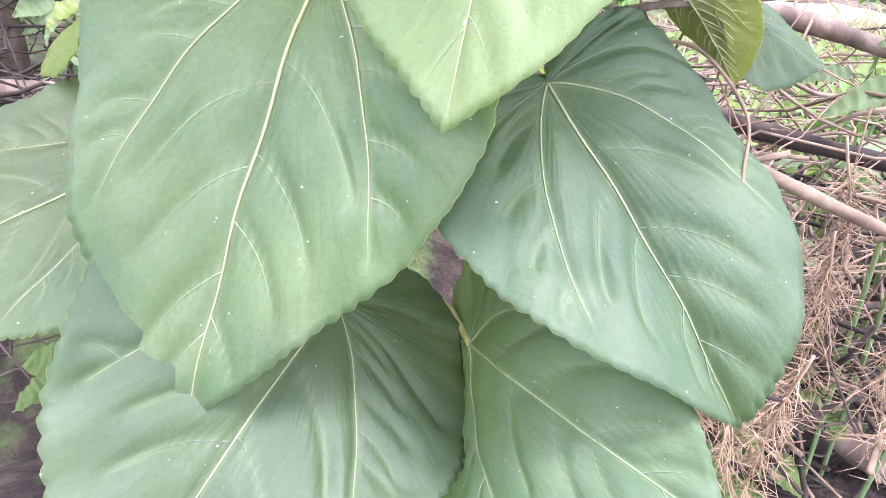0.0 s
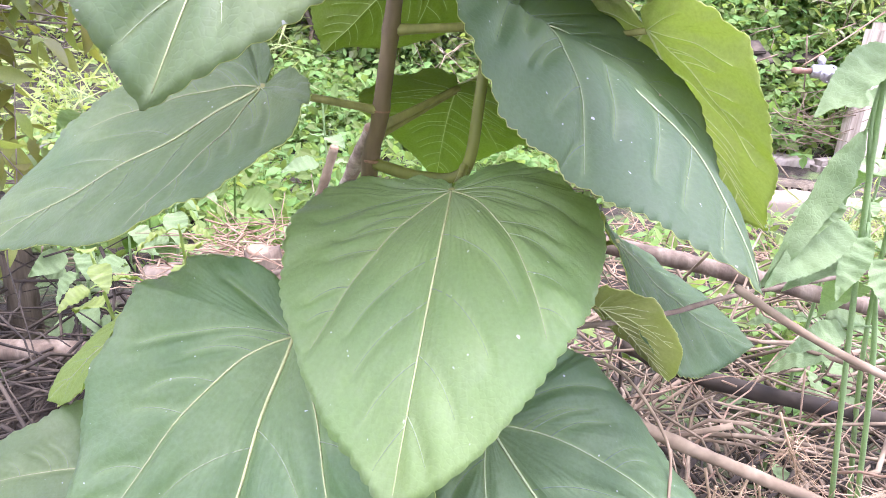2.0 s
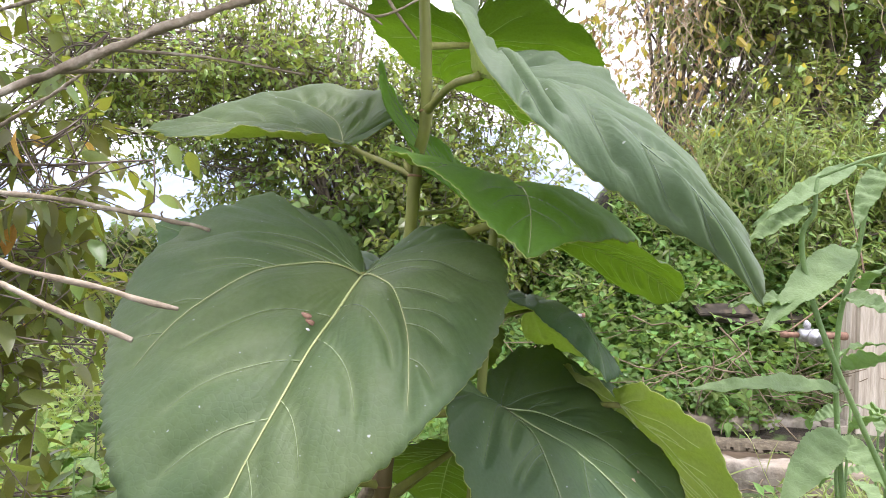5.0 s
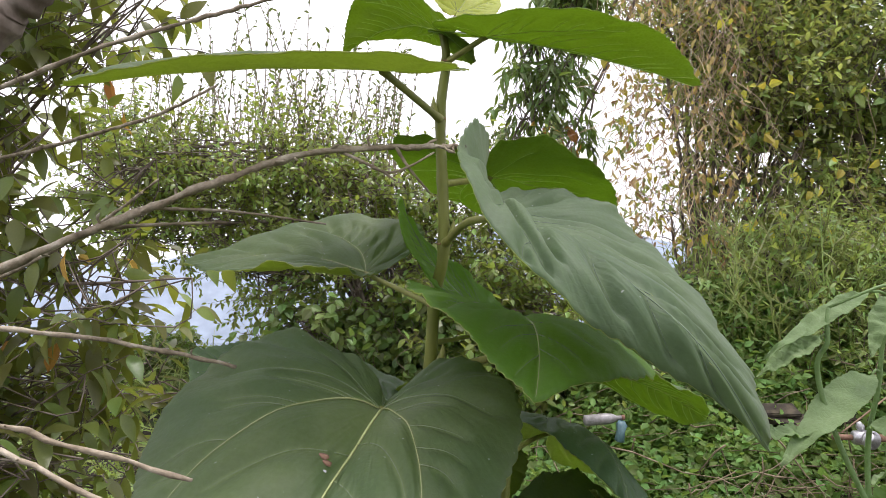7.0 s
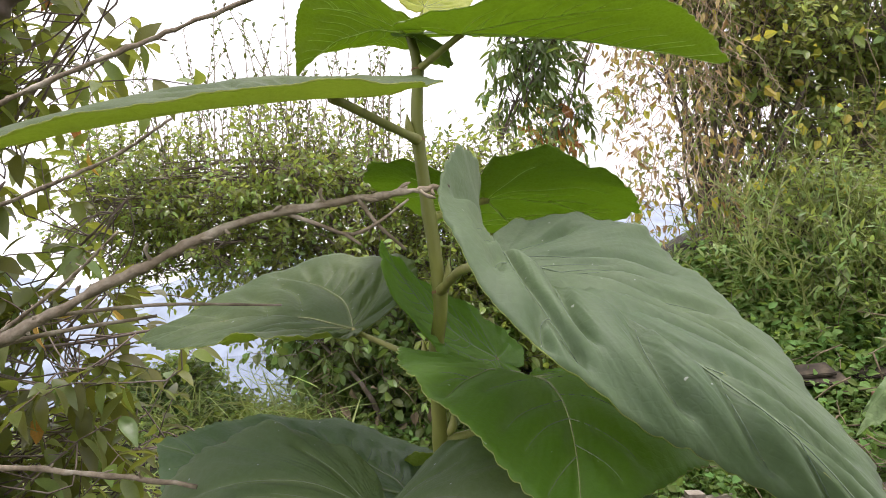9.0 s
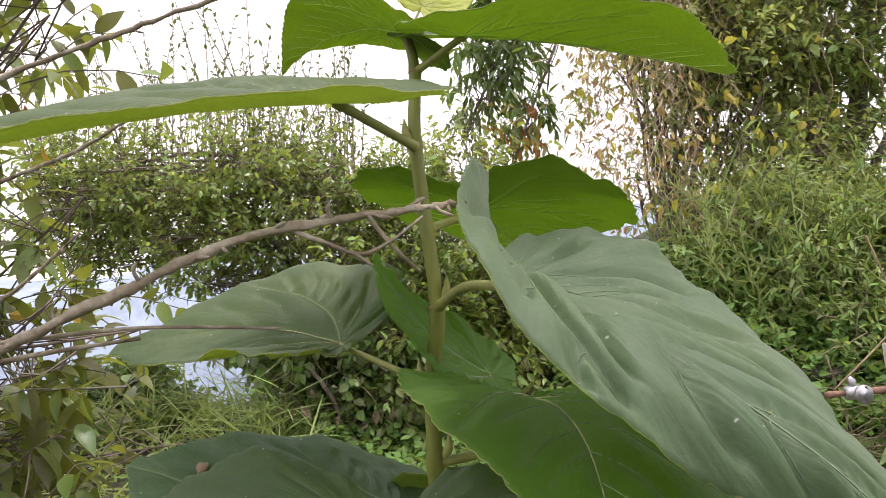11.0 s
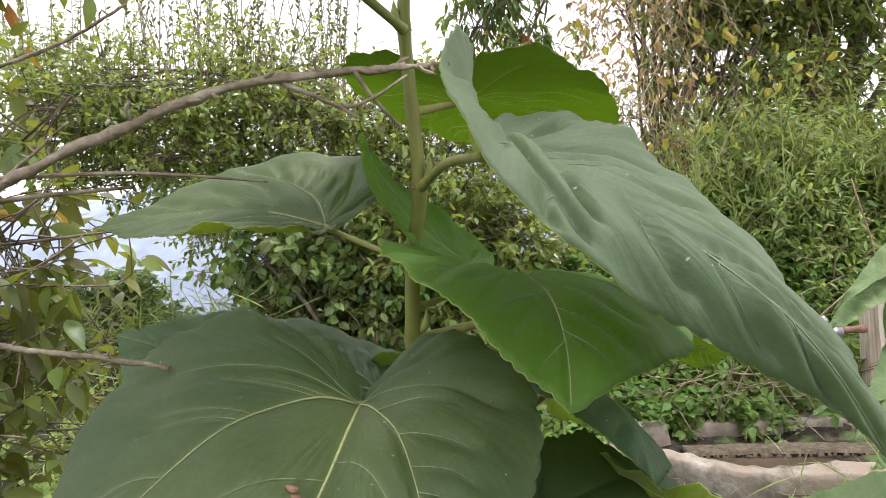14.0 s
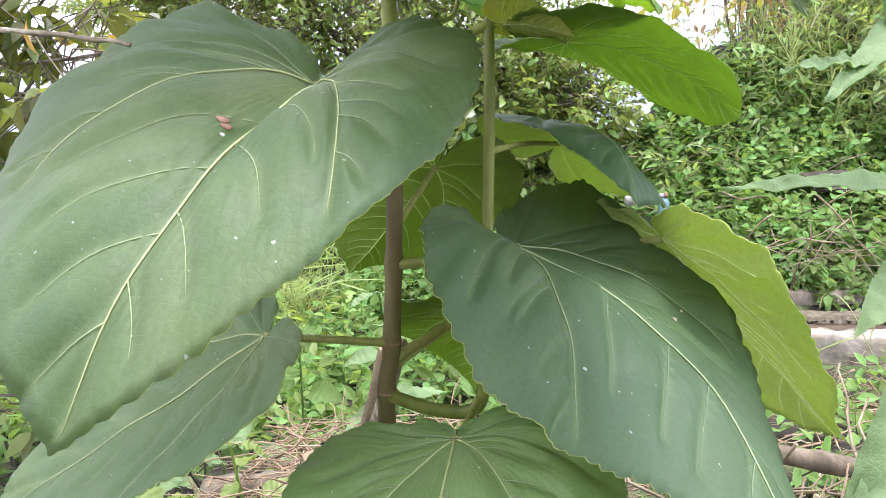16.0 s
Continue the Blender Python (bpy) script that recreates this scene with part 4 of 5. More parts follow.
bush("creeper_bush", "dark bush overgrown with broad-leaved creeper and brown dead leaves", "bush", (-0.7, 5.0, 0.35),
     clumps(13, (-1.1, 4.75, 0.62), (-0.15, 5.2, 1.25), 0.27, 62, 14), M_CREEPER, 0.088, 0.062, 0.26, 9, limb=0.022, droop=0.7, lift=0.1,
     extra=[("dead_foliage", M_DRY, cd), ("dry_vine", M_DRY, cv)])
dv = join([vines(210, (1.2, 5.1, 2.3), (2.1, 5.6, 4.8), 0.8, 37, 0.0036), vines(130, (1.3, 5.5, 2.4), (2.6, 6.0, 5.2), 1.1, 31, 0.0036), vines(30, (2.4, 5.5, 2.4), (4.2, 6.2, 5.0), 1.2, 36, 0.0034)])
dl = loose_leaves(800, (1.15, 5.1, 1.8), (2.2, 6.0, 4.8), 32, 0.075, 0.028)
dy = loose_leaves(240, (1.05, 5.1, 2.0), (3.1, 6.0, 5.0), 33, 0.085, 0.055)
bush("draped_tree", "tree smothered in dry straw-coloured vines and yellowing leaves", "tree", (2.1, 6.4, 1.6),
     clumps(28, (1.55, 5.8, 2.0), (3.4, 6.8, 5.2), 0.42, 50, 3), M_DRAPE, 0.085, 0.036, 0.4, 10, bark=M_BARK, limb=0.02, hang=0.15,
     extra=[("dry_vine", M_VINE, dv), ("dead_foliage", M_WITHER, dl), ("yellow_foliage", M_YELLOW, dy)])
hd = loose_leaves(60, (0.45, 5.6, 2.5), (0.95, 5.9, 3.1), 34, 0.13, 0.06)
hv2 = vines(9, (0.35, 5.7, 2.9), (1.0, 6.0, 3.6), 0.7, 35, 0.003)
bush("hanging_branch", "drooping branch with narrow dark leaves and orange dead ones", "branch", (1.7, 6.2, 5.2),
     clumps(11, (0.42, 5.6, 2.95), (0.95, 5.9, 4.9), 0.2, 28, 9), M_CREEPER, 0.14, 0.036, 0.28, 9, limb=0.022, hang=0.8, droop=0.8,
     extra=[("dead_foliage", M_AUTUMN, hd), ("dry_vine", M_TWIG, hv2)])
bush("dark_tree", "dark green broad-leaved tree with grey limbs", "tree", (4.0, 7.0, 2.0), clumps(23, (2.3, 5.9, 2.2), (4.9, 7.2, 5.3), 0.5, 56, 4), M_DARKTREE, 0.13, 0.06, 0.5, 10, limb=0.05)
gl, gt = sprouts(660, (1.75, 4.6, 0.95), (4.6, 6.1, 1.95), 41, 0.55, 0.11, 0.012, 12, 0.5)
bush("bank_shrub", "tangle of green scrub and narrow grass on the bank", "shrub", (2.4, 5.2, 1.0), clumps(29, (1.85, 4.7, 0.8), (4.6, 6.0, 1.9), 0.44, 110, 5) + clumps(7, (1.2, 4.7, 0.65), (1.85, 5.6, 1.08), 0.3, 80, 15), M_BANK, 0.085, 0.026, 0.36, 13, limb=0.012,
     extra=[("grass_foliage", M_GRASS, gl), ("grass_stem", M_GRASS, gt)])
bush("round_bush", "rounded dark bush at the edge of the lake slope", "bush", (-2.6, 6.0, 0.3), clumps(11, (-3.1, 5.8, 0.55), (-2.25, 6.2, 0.98), 0.24, 110, 8), M_CREEPER, 0.07, 0.042, 0.2, 10, limb=0.018)
pa = loose_leaves(26, (-1.3, 1.1, 0.9), (-0.72, 1.7, 2.0), 51, 0.085, 0.03)
bush("peach_tree", "small tree with drooping long leaves turning yellow and red", "tree", (-2.0, 1.5, 0.6), clumps(13, (-1.35, 1.0, 1.0), (-0.78, 1.8, 2.2), 0.18, 11, 6) + clumps(10, (-1.2, 1.0, 1.7), (-0.72, 1.5, 2.15), 0.15, 10, 26) + clumps(11, (-1.15, 1.1, 0.85), (-0.74, 1.7, 1.5), 0.13, 14, 27) + clumps(9, (-1.5, 1.0, 0.55), (-0.85, 1.6, 1.0), 0.15, 14, 16), M_PEACH, 0.072, 0.031, 0.2, 7, limb=0.006, hang=0.25, droop=0.45,
     extra=[("red_foliage", M_AUTUMN, pa)])


# ---- ground cover ----
def carpet(name, label, k, lo, hi, mat, seed, height, leaves, ln, wd, keep=None, lean=0.5):
    q = np.random.default_rng(seed)
    x, y = q.uniform(lo[0], hi[0], k), q.uniform(lo[1], hi[1], k)
    if keep is not None:
        m = keep(x, y)
        x, y = x[m], y[m]
    st = np.stack([x, y, ground_z(x, y) - 0.01], 1)
    hd = unit(np.array([0, 0, 1.0]) + q.normal(0, lean, st.shape))
    v, f, lnz = leafed_twigs(st, hd, height * q.uniform(0.4, 1.3, len(st)), leaves, ln, wd, droop=0.15, spread=1.0, bare=0.3)
    t = thin_tubes(lnz, 0.0025, 0.001)
    ob = thing(name, label, "weeds", kind="stuff")
    tagged(mesh_part("foliage", v, f, mat, ob, smooth=False), kind="stuff")
    tagged(mesh_part("stem_work", t[0], t[1], mat, ob), kind="stuff")
    return ob


def clear_of_channel(x, y):
    """Where weeds grow: not in the channel, before the boards or on the bare earth."""
    ragged = 0.12 * np.sin(x * 9 + 1) + 0.06 * np.sin(x * 23)
    channel = (x > 0.85) & (x < 3.2) & (y > 2.62) & (y < 3.72 + ragged * 0.5)
    boards = (x > 1.55) & (x < 2.2) & (y > 4.12) & (y < 4.34) & (np.sin(x * 71 + y * 37) < 0.75)
    earth = (x > 1.65) & (x < 2.6) & (y > 3.6) & (y < 4.0 + ragged) & (np.sin(x * 91 + y * 57) < 0.7)
    bottles = (x > 0.68) & (x < 0.98) & (y > 4.0) & (y < 4.28)
    return ~(channel | boards | earth | bottles)


carpet("bank_weeds", "carpet of small green weeds on the bank", 7600, (-0.9, 3.6), (3.4, 5.4), M_WEED, 61, 0.22, 9, 0.066, 0.04, clear_of_channel)
carpet("bank_creeper", "dense mat of tiny dark green leaves at the foot of the bank", 5200, (-0.6, 3.55), (1.9, 4.3), M_CREEPER, 66, 0.13, 8, 0.036, 0.026, clear_of_channel)
carpet("low_weeds", "patches of small green weeds among litter", 1300, (-2.2, 1.35), (1.0, 3.5), M_WEED, 62, 0.2, 8, 0.06, 0.032, lambda x, y: clear_of_channel(x, y) & (np.sin(x * 3.1 + y) + np.sin(y * 2.7 - x * 1.3) > -0.7) & ~((x > -0.35) & (x < 0.2) & (y < 1.9)) & ~((x > 0.2) & (y < 2.7) & (np.sin(x * 77 + y * 43) < 0.3)))
carpet("pale_weeds", "yellow-green sunlit weeds on the slope", 1500, (-4.5, 2.0), (-0.7, 6.2), M_LIME, 63, 0.22, 8, 0.06, 0.028)
carpet("side_weeds", "small weeds beside the dry twigs", 330, (0.75, 1.2), (2.4, 2.5), M_WEED, 64, 0.16, 8, 0.055, 0.03)
carpet("kerb_grass", "dry and green grass tufts before the concrete kerb", 300, (1.45, 2.2), (2.7, 2.74), M_GRASS, 67, 0.26, 7, 0.2, 0.008, lambda x, y: np.sin(x * 7) + np.sin(y * 9 + x * 3) > -0.9, lean=0.4)
carpet("tall_grass", "tufts of long pale grass", 420, (-2.6, 3.2), (-0.9, 5.4), M_GRASS, 65, 0.45, 7, 0.4, 0.010, lambda x, y: np.sin(x * 4) + np.sin(y * 3 + x) > 0.2, lean=0.35)

# ---- bare branches of the fruit tree beside the sapling ----
def bare_branch(name, label, points, radius, mat=None, tip=0.5, spurs=0, seed=0, offshoots=()):
    pts = np.asarray(points, float)
    ob = thing(name, label, "branch", at=pts[0])
    line = spline(pts, 14 * (len(pts) - 1) + 1)
    line = line + rng.normal(0, 0.0005 if radius < 0.02 else 0.0, line.shape)
    v, f = tube_data(line - pts[0], knotty(line, radius, 0.24, tip, 26), 10)
    v = v + rng.normal(0, radius * 0.05, v.shape)
    mesh_part("limb", v, f, mat or M_TWIG, ob)
    q = np.random.default_rng(seed)
    for k in range(spurs):
        i = int((k + q.uniform(0.2, 0.8)) / spurs * (len(line) - 3)) + 1
        d = unit(q.normal(0, 1, 3) + np.array([0, 0, 0.3]))
        ln = radius * q.uniform(1.3, 3.2)
        sl = spline([line[i], line[i] + d * ln * 0.6, line[i] + d * ln + np.array([ln * 0.3, 0, 0])], 6)
        v, f = tube_data(sl - pts[0], np.array([0.6, 0.42, 0.38, 0.5, 0.45, 0.15]) * radius * 0.6, 6)
        mesh_part("spur", v, f, mat or M_TWIG, ob)
    for o, r in offshoots:
        ol = spline(o, 16)
        v, f = tube_data(ol - pts[0], knotty(ol, r, 0.2, 0.55, 20), 7)
        mesh_part("offshoot", v, f, mat or M_TWIG, ob)
    return ob


bare_branch("bare_branch", "bare reddish-grey fruit tree branch reaching across the stem", [(-0.62, 0.5, 1.13), (-0.40, 0.455, 1.20), (-0.212, 0.415, 1.266), (-0.112, 0.39, 1.297), (-0.05, 0.40, 1.322), (0.024, 0.412, 1.331), (0.062, 0.42, 1.334)], 0.0040, tip=0.42, spurs=30, seed=3,
            offshoots=[([(-0.029, 0.405, 1.326), (-0.009, 0.405, 1.317), (0.007, 0.405, 1.310), (0.022, 0.408, 1.315), (0.040, 0.415, 1.328)], 0.0015),
                       ([(0.012, 0.41, 1.331), (0.022, 0.41, 1.315), (0.036, 0.42, 1.300)], 0.0014), ([(0.004, 0.405, 1.311), (0.014, 0.40, 1.303)], 0.0012),
                       ([(-0.172, 0.402, 1.281), (-0.11, 0.42, 1.283), (-0.042, 0.435, 1.277)], 0.0014),
                       ([(-0.205, 0.415, 1.268), (-0.17, 0.43, 1.274), (-0.12, 0.44, 1.278)], 0.0017)])
bare_branch("bare_branch", "thin bare branch with many buds against the sky", [(-0.8, 0.68, 1.33), (-0.52, 0.63, 1.425), (-0.34, 0.6, 1.484), (-0.215, 0.6, 1.524), (-0.087, 0.6, 1.561), (0.068, 0.6, 1.616), (0.25, 0.6, 1.69)], 0.0031, tip=0.4, spurs=34, seed=5)
bare_branch("bare_branch", "thin bare twig pointing at the big leaf", [(-0.75, 0.52, 1.235), (-0.4, 0.505, 1.20), (-0.236, 0.5, 1.185), (-0.125, 0.496, 1.167)], 0.0028, tip=0.6, spurs=8, seed=6)
bare_branch("bare_branch", "pale bare twig close to the path", [(-0.33, 0.24, 1.185), (-0.18, 0.225, 1.158), (-0.042, 0.211, 1.132)], 0.0018, mat=M_TWIG, tip=0.6, spurs=6, seed=7)
bare_branch("bare_branch", "pale bare twig close to the path", [(-0.30, 0.22, 1.20), (-0.16, 0.195, 1.16), (-0.043, 0.172, 1.125)], 0.0016, mat=M_TWIG, tip=0.6, spurs=6, seed=8)
bare_branch("bare_branch", "thick grey bare limb of the fruit tree", [(-0.95, 0.92, 1.2), (-0.70, 0.91, 1.615), (-0.625, 0.90, 1.70), (-0.544, 0.90, 1.768), (-0.451, 0.90, 1.795), (-0.342, 0.9, 1.818), (-0.1, 0.93, 1.88)], 0.030, mat=M_BARK, tip=0.45)
bare_branch("bare_branch", "dark leafy branch of the fruit tree", [(-1.2, 1.3, 1.5), (-0.8, 1.15, 1.52), (-0.5, 1.05, 1.56), (-0.36, 1.0, 1.6)], 0.0052, tip=0.35, spurs=14, seed=9)
bare_branch("bare_branch", "dark leafy branch of the fruit tree", [(-1.3, 1.3, 1.15), (-0.8, 1.1, 1.27), (-0.55, 1.0, 1.36), (-0.42, 0.95, 1.43)], 0.0048, tip=0.35, spurs=14, seed=10)


# ---- nettle-like weeds on the right ----
def toothed_leaf(p0, along, normal, ln, wd, droop, seed):
    """A pointed leaf with a saw-toothed edge, a fold at the midrib and a thin body."""
    q = np.random.default_rng(seed)
    along, normal = unit(np.asarray(along, float)), np.asarray(normal, float)
    normal = unit(normal - (normal @ along) * along)
    side = np.cross(along, normal)
    k = 61
    s = np.linspace(0, 1, k)
    w = np.sin(np.pi * s ** 0.72) ** 0.85 * (1 - 0.25 * s) * wd * 0.5
    w = w * (1 + 0.07 * (np.arange(k) % 3) / 2 + 0.04 * np.sin(s * 11 + seed)) * (s < 0.995)
    mid = np.asarray(p0) + along * ln * s[:, None] - normal * (droop * ln * s ** 2)[:, None]
    rows = [mid + side * (w * t)[:, None] + normal * (abs(t) * w * 0.3 + 0.0016 * np.sin(s * 17 + t * 2 + seed) + 0.0011 * np.sin(s * 41 - abs(t) * 3))[:, None] for t in (-1, -0.5, 0, 0.5, 1)]
    v = np.vstack(rows)
    v = np.vstack([v, v - normal * 0.0005])
    f = []
    for r in range(4):
        for i in range(k - 1):
            a = r * k + i
            f.append((a, a + 1, a + k + 1, a + k))
            f.append((a + 5 * k, a + 5 * k + k, a + 5 * k + k + 1, a + 5 * k + 1))
    return v, f


def nettle(label, base, top, pairs, ln, wd, seed, lean=(0, 0, 0), mat=None, low=0.3):
    q = np.random.default_rng(seed)
    base, top = np.array(base, float), np.array(top, float)
    ob = thing("nettle_plant", label, "weed", "tall pale weeds", base)
    line = spline([base, (base + top) / 2 + np.array(lean), top], 24)
    v, f = tube_data(line - base, np.linspace(0.0042, 0.0018, 24), 8)
    mesh_part("stem", v, f, mat or M_PALE, ob)
    for k in range(pairs):
        s = low + (1 - low) * k / max(1, pairs - 1)
        p = line[min(23, int(s * 23))]
        a = k * 1.57 + q.uniform(-0.3, 0.3) + seed
        for e in (0, 1):
            d = np.array([np.cos(a + e * np.pi), np.sin(a + e * np.pi), q.uniform(-0.35, 0.35)])
            sz = (1.1 - 0.55 * s) * q.uniform(0.8, 1.15)
            pe = p + unit(d) * 0.03 * sz
            tv, tf = tube_data(np.array([p, (p + pe) / 2 + (0, 0, 0.004), pe]) - base, 0.0012, 5)
            lv, lf = toothed_leaf(pe - base, d + np.array([0, 0, -0.25]), np.array([0, -0.25, 1.0]) + q.normal(0, 0.25, 3), ln * sz, wd * sz, q.uniform(0.15, 0.5), seed * 50 + k * 2 + e)
            v, f = join([(tv, tf), (lv, lf)])
            mesh_part("toothed_leaf", v, f, mat or M_PALE, ob)
    return ob


def weed_of(label, stem, leaves, seed):
    """A weed whose leaves are given one by one: where each springs, where its tip is, and its width."""
    base = np.array(stem[0], float)
    ob = thing("nettle_plant", label, "weed", "tall pale weeds", base)
    line = spline(stem, 60)
    v, f = tube_data(line - base, np.linspace(0.0032, 0.0014, 60), 8)
    mesh_part("stem", v, f, M_PALE, ob)
    for k, (a, b, w) in enumerate(leaves):
        a, b = np.array(a), np.array(b)
        p = line[np.linalg.norm(line - a, axis=1).argmin()]
        tv, tf = tube_data(np.array([p, (p + a) / 2 + (0, 0, 0.003), a]) - base, 0.0013, 5)
        n = np.array([0.35 * np.sin(seed + k * 2.1), -0.55, 0.85])
        lv, lf = toothed_leaf(a - base, b - a, n, np.linalg.norm(b - a), w * 0.6, 0.12, seed * 40 + k)
        v, f = join([(tv, tf), (lv, lf)])
        mesh_part("toothed_leaf", v, f, M_PALE, ob)
    return ob


weed_of("tall pale green weed with broad toothed leaves", [(0.62, 0.66, 0.06), (0.444, 0.6, 0.947), (0.429, 0.56, 1.176), (0.444, 0.53, 1.286)],
        [((0.411, 0.54, 1.242), (0.295, 0.46, 1.197), 0.03), ((0.416, 0.55, 1.171), (0.302, 0.46, 1.12), 0.056), ((0.425, 0.53, 1.238), (0.388, 0.5, 1.191), 0.035), ((0.427, 0.58, 1.042), (0.259, 0.47, 1.075), 0.034), ((0.427, 0.58, 1.004), (0.348, 0.52, 0.96), 0.062), ((0.425, 0.57, 1.128), (0.434, 0.52, 1.122), 0.04), ((0.432, 0.58, 1.06), (0.444, 0.53, 1.088), 0.05), ((0.448, 0.6, 0.985), (0.457, 0.55, 0.965), 0.05)], 1)
weed_of("pale green weed with large drooping toothed leaves", [(0.66, 0.68, 0.05), (0.525, 0.62, 0.668), (0.478, 0.62, 0.831), (0.441, 0.6, 0.932), (0.439, 0.6, 0.984)],
        [((0.436, 0.6, 0.932), (0.356, 0.55, 0.791), 0.05), ((0.432, 0.6, 0.868), (0.392, 0.57, 0.844), 0.035), ((0.476, 0.62, 0.831), (0.388, 0.58, 0.791), 0.06), ((0.443, 0.6, 0.847), (0.358, 0.55, 0.804), 0.07), ((0.464, 0.6, 0.835), (0.425, 0.56, 0.79), 0.045), ((0.489, 0.62, 0.807), (0.508, 0.58, 0.755), 0.06), ((0.48, 0.62, 0.732), (0.409, 0.58, 0.727), 0.05)], 2)
weed_of("tall pale green weed with narrow leaves", [(0.66, 0.6, 0.05), (0.56, 0.56, 0.7), (0.37, 0.52, 1.117), (0.356, 0.5, 1.201), (0.357, 0.5, 1.225)],
        [((0.35, 0.5, 1.201), (0.288, 0.47, 1.176), 0.032), ((0.341, 0.5, 1.126), (0.28, 0.47, 1.13), 0.03), ((0.435, 0.5, 1.253), (0.45, 0.47, 1.219), 0.04)], 3)
nettle("tall pale green weed with toothed leaves", (0.78, 0.85, 0.06), (0.55, 0.70, 1.15), 8, 0.11, 0.06, 3, (-0.05, 0, 0.05), low=0.5)
nettle("pale green weed with toothed leaves", (0.66, 1.0, 0.1), (0.66, 0.95, 0.95), 8, 0.10, 0.05, 8)
nettle("pale green weed with toothed leaves", (0.85, 1.2, 0.1), (0.83, 1.15, 0.9), 8, 0.10, 0.05, 9)
nettle("young lime weed beside the log", (-0.40, 0.98, 0.42), (-0.43, 0.95, 0.64), 4, 0.085, 0.055, 4, mat=M_LIME)
nettle("young lime weed beside the log", (-0.30, 1.02, 0.45), (-0.31, 0.98, 0.68), 4, 0.09, 0.05, 5, mat=M_LIME)
nettle("green weed behind the post", (-0.62, 1.75, 0.4), (-0.62, 1.7, 0.82), 6, 0.10, 0.05, 6)
nettle("green weed behind the post", (-0.15, 1.5, 0.45), (-0.17, 1.45, 0.80), 5, 0.11, 0.06, 7)

for k, (x, y, z) in enumerate([(-0.66, 1.34, 0.72), (-0.55, 1.45, 0.70), (-0.46, 1.36, 0.74), (-0.38, 1.5, 0.72), (-0.58, 1.22, 0.62), (-0.72, 1.55, 0.74), (-0.48, 1.18, 0.62)]):
    nettle("broad-leaved green weed behind the dry twigs", (x, y, 0.25), (x + 0.02, y - 0.03, z), 5, 0.105, 0.068, 50 + k, mat=M_WEED if k % 2 else M_PALE, low=0.4)


# ---- dry brush, logs, post, stump ----
def log(name, label, points, radius, mat=None, tip=0.8, ends=True, category="log"):
    pts = np.asarray(points, float)
    ob = thing(name, label, category, at=pts[0])
    line = spline(pts, 10 * len(pts))
    rr = knotty(line, radius, 0.10, tip, 12)
    v, f = tube_data(line - pts[0], rr, 14)
    v = v + rng.normal(0, radius * 0.035, v.shape)
    mesh_part("bark", v, f, mat or M_LOG, ob)
    if ends:
        for e, d in ((0, line[0] - line[1]), (-1, line[-1] - line[-2])):
            d = unit(d)
            v, f = tube_data(np.array([line[e] - d * 0.002, line[e] + d * 0.003]) - pts[0], np.array([rr[e], rr[e] * 0.9]), 14)
            mesh_part("cut_end", v, f, M_CUT, ob)
    return ob


log("fallen_log", "grey weathered log lying before the post", [(-1.25, 1.12, 0.37), (-0.74, 1.1, 0.384), (-0.42, 1.1, 0.392)], 0.023)
log("fallen_log", "dark fallen log under the hay", [(-0.42, 1.12, 0.53), (-0.25, 1.09, 0.555), (-0.08, 1.04, 0.55)], 0.024)
log("fallen_log", "brown log half hidden behind leaves and twigs", [(0.28, 1.05, 0.67), (0.5, 0.98, 0.655), (0.72, 0.95, 0.62), (1.1, 0.9, 0.58)], 0.0145)
log("fallen_log", "brown bent branch in the brush", [(0.36, 0.92, 0.55), (0.46, 0.85, 0.537), (0.66, 0.80, 0.52), (0.95, 0.72, 0.50)], 0.013, M_ROT_SHADE)
log("fallen_log", "smooth brown branch low in the brush", [(0.40, 0.80, 0.27), (0.587, 0.75, 0.178), (0.745, 0.68, 0.104), (0.95, 0.6, 0.05)], 0.024)
log("dry_stick", "long pale dry stick across the brush", [(0.274, 0.60, 0.625), (0.35, 0.60, 0.592), (0.506, 0.58, 0.542), (0.75, 0.55, 0.48)], 0.0075, M_DRY, 0.8, False, "stick")
log("dry_stick", "long pale dry stick across the brush", [(0.352, 0.60, 0.778), (0.431, 0.55, 0.741), (0.6, 0.5, 0.68)], 0.0042, M_DRY, 0.8, False, "stick")
log("dry_stick", "thin reddish twig in front of a leaf", [(0.19, 0.62, 0.718), (0.226, 0.60, 0.732), (0.30, 0.62, 0.738), (0.385, 0.66, 0.745), (0.56, 0.70, 0.768)], 0.0036, M_LOG, 0.6, False, "stick")
log("dry_stick", "reddish cut stick leaning behind the stem", [(-0.13, 1.02, 0.55), (-0.07, 0.9, 0.73), (-0.014, 0.811, 0.869)], 0.010, M_TWIG, 0.9, True, "stick")
log("dry_stick", "pale cut stick leaning behind the stem", [(-0.155, 1.12, 0.60), (-0.12, 1.1, 0.70), (-0.095, 1.088, 0.784)], 0.009, M_DRY, 0.8, True, "stick")
log("dry_stick", "thin dry twig hanging before the leaf", [(0.205, 0.585, 0.705), (0.238, 0.535, 0.715), (0.262, 0.475, 0.69), (0.258, 0.44, 0.66), (0.252, 0.419, 0.638)], 0.0017, M_DRY, 0.6, False, "stick")
log("dry_stick", "curved grey stick by the hay", [(-0.26, 0.95, 0.575), (-0.21, 0.95, 0.602), (-0.13, 0.95, 0.632)], 0.005, M_LOG, 0.8, False, "stick")

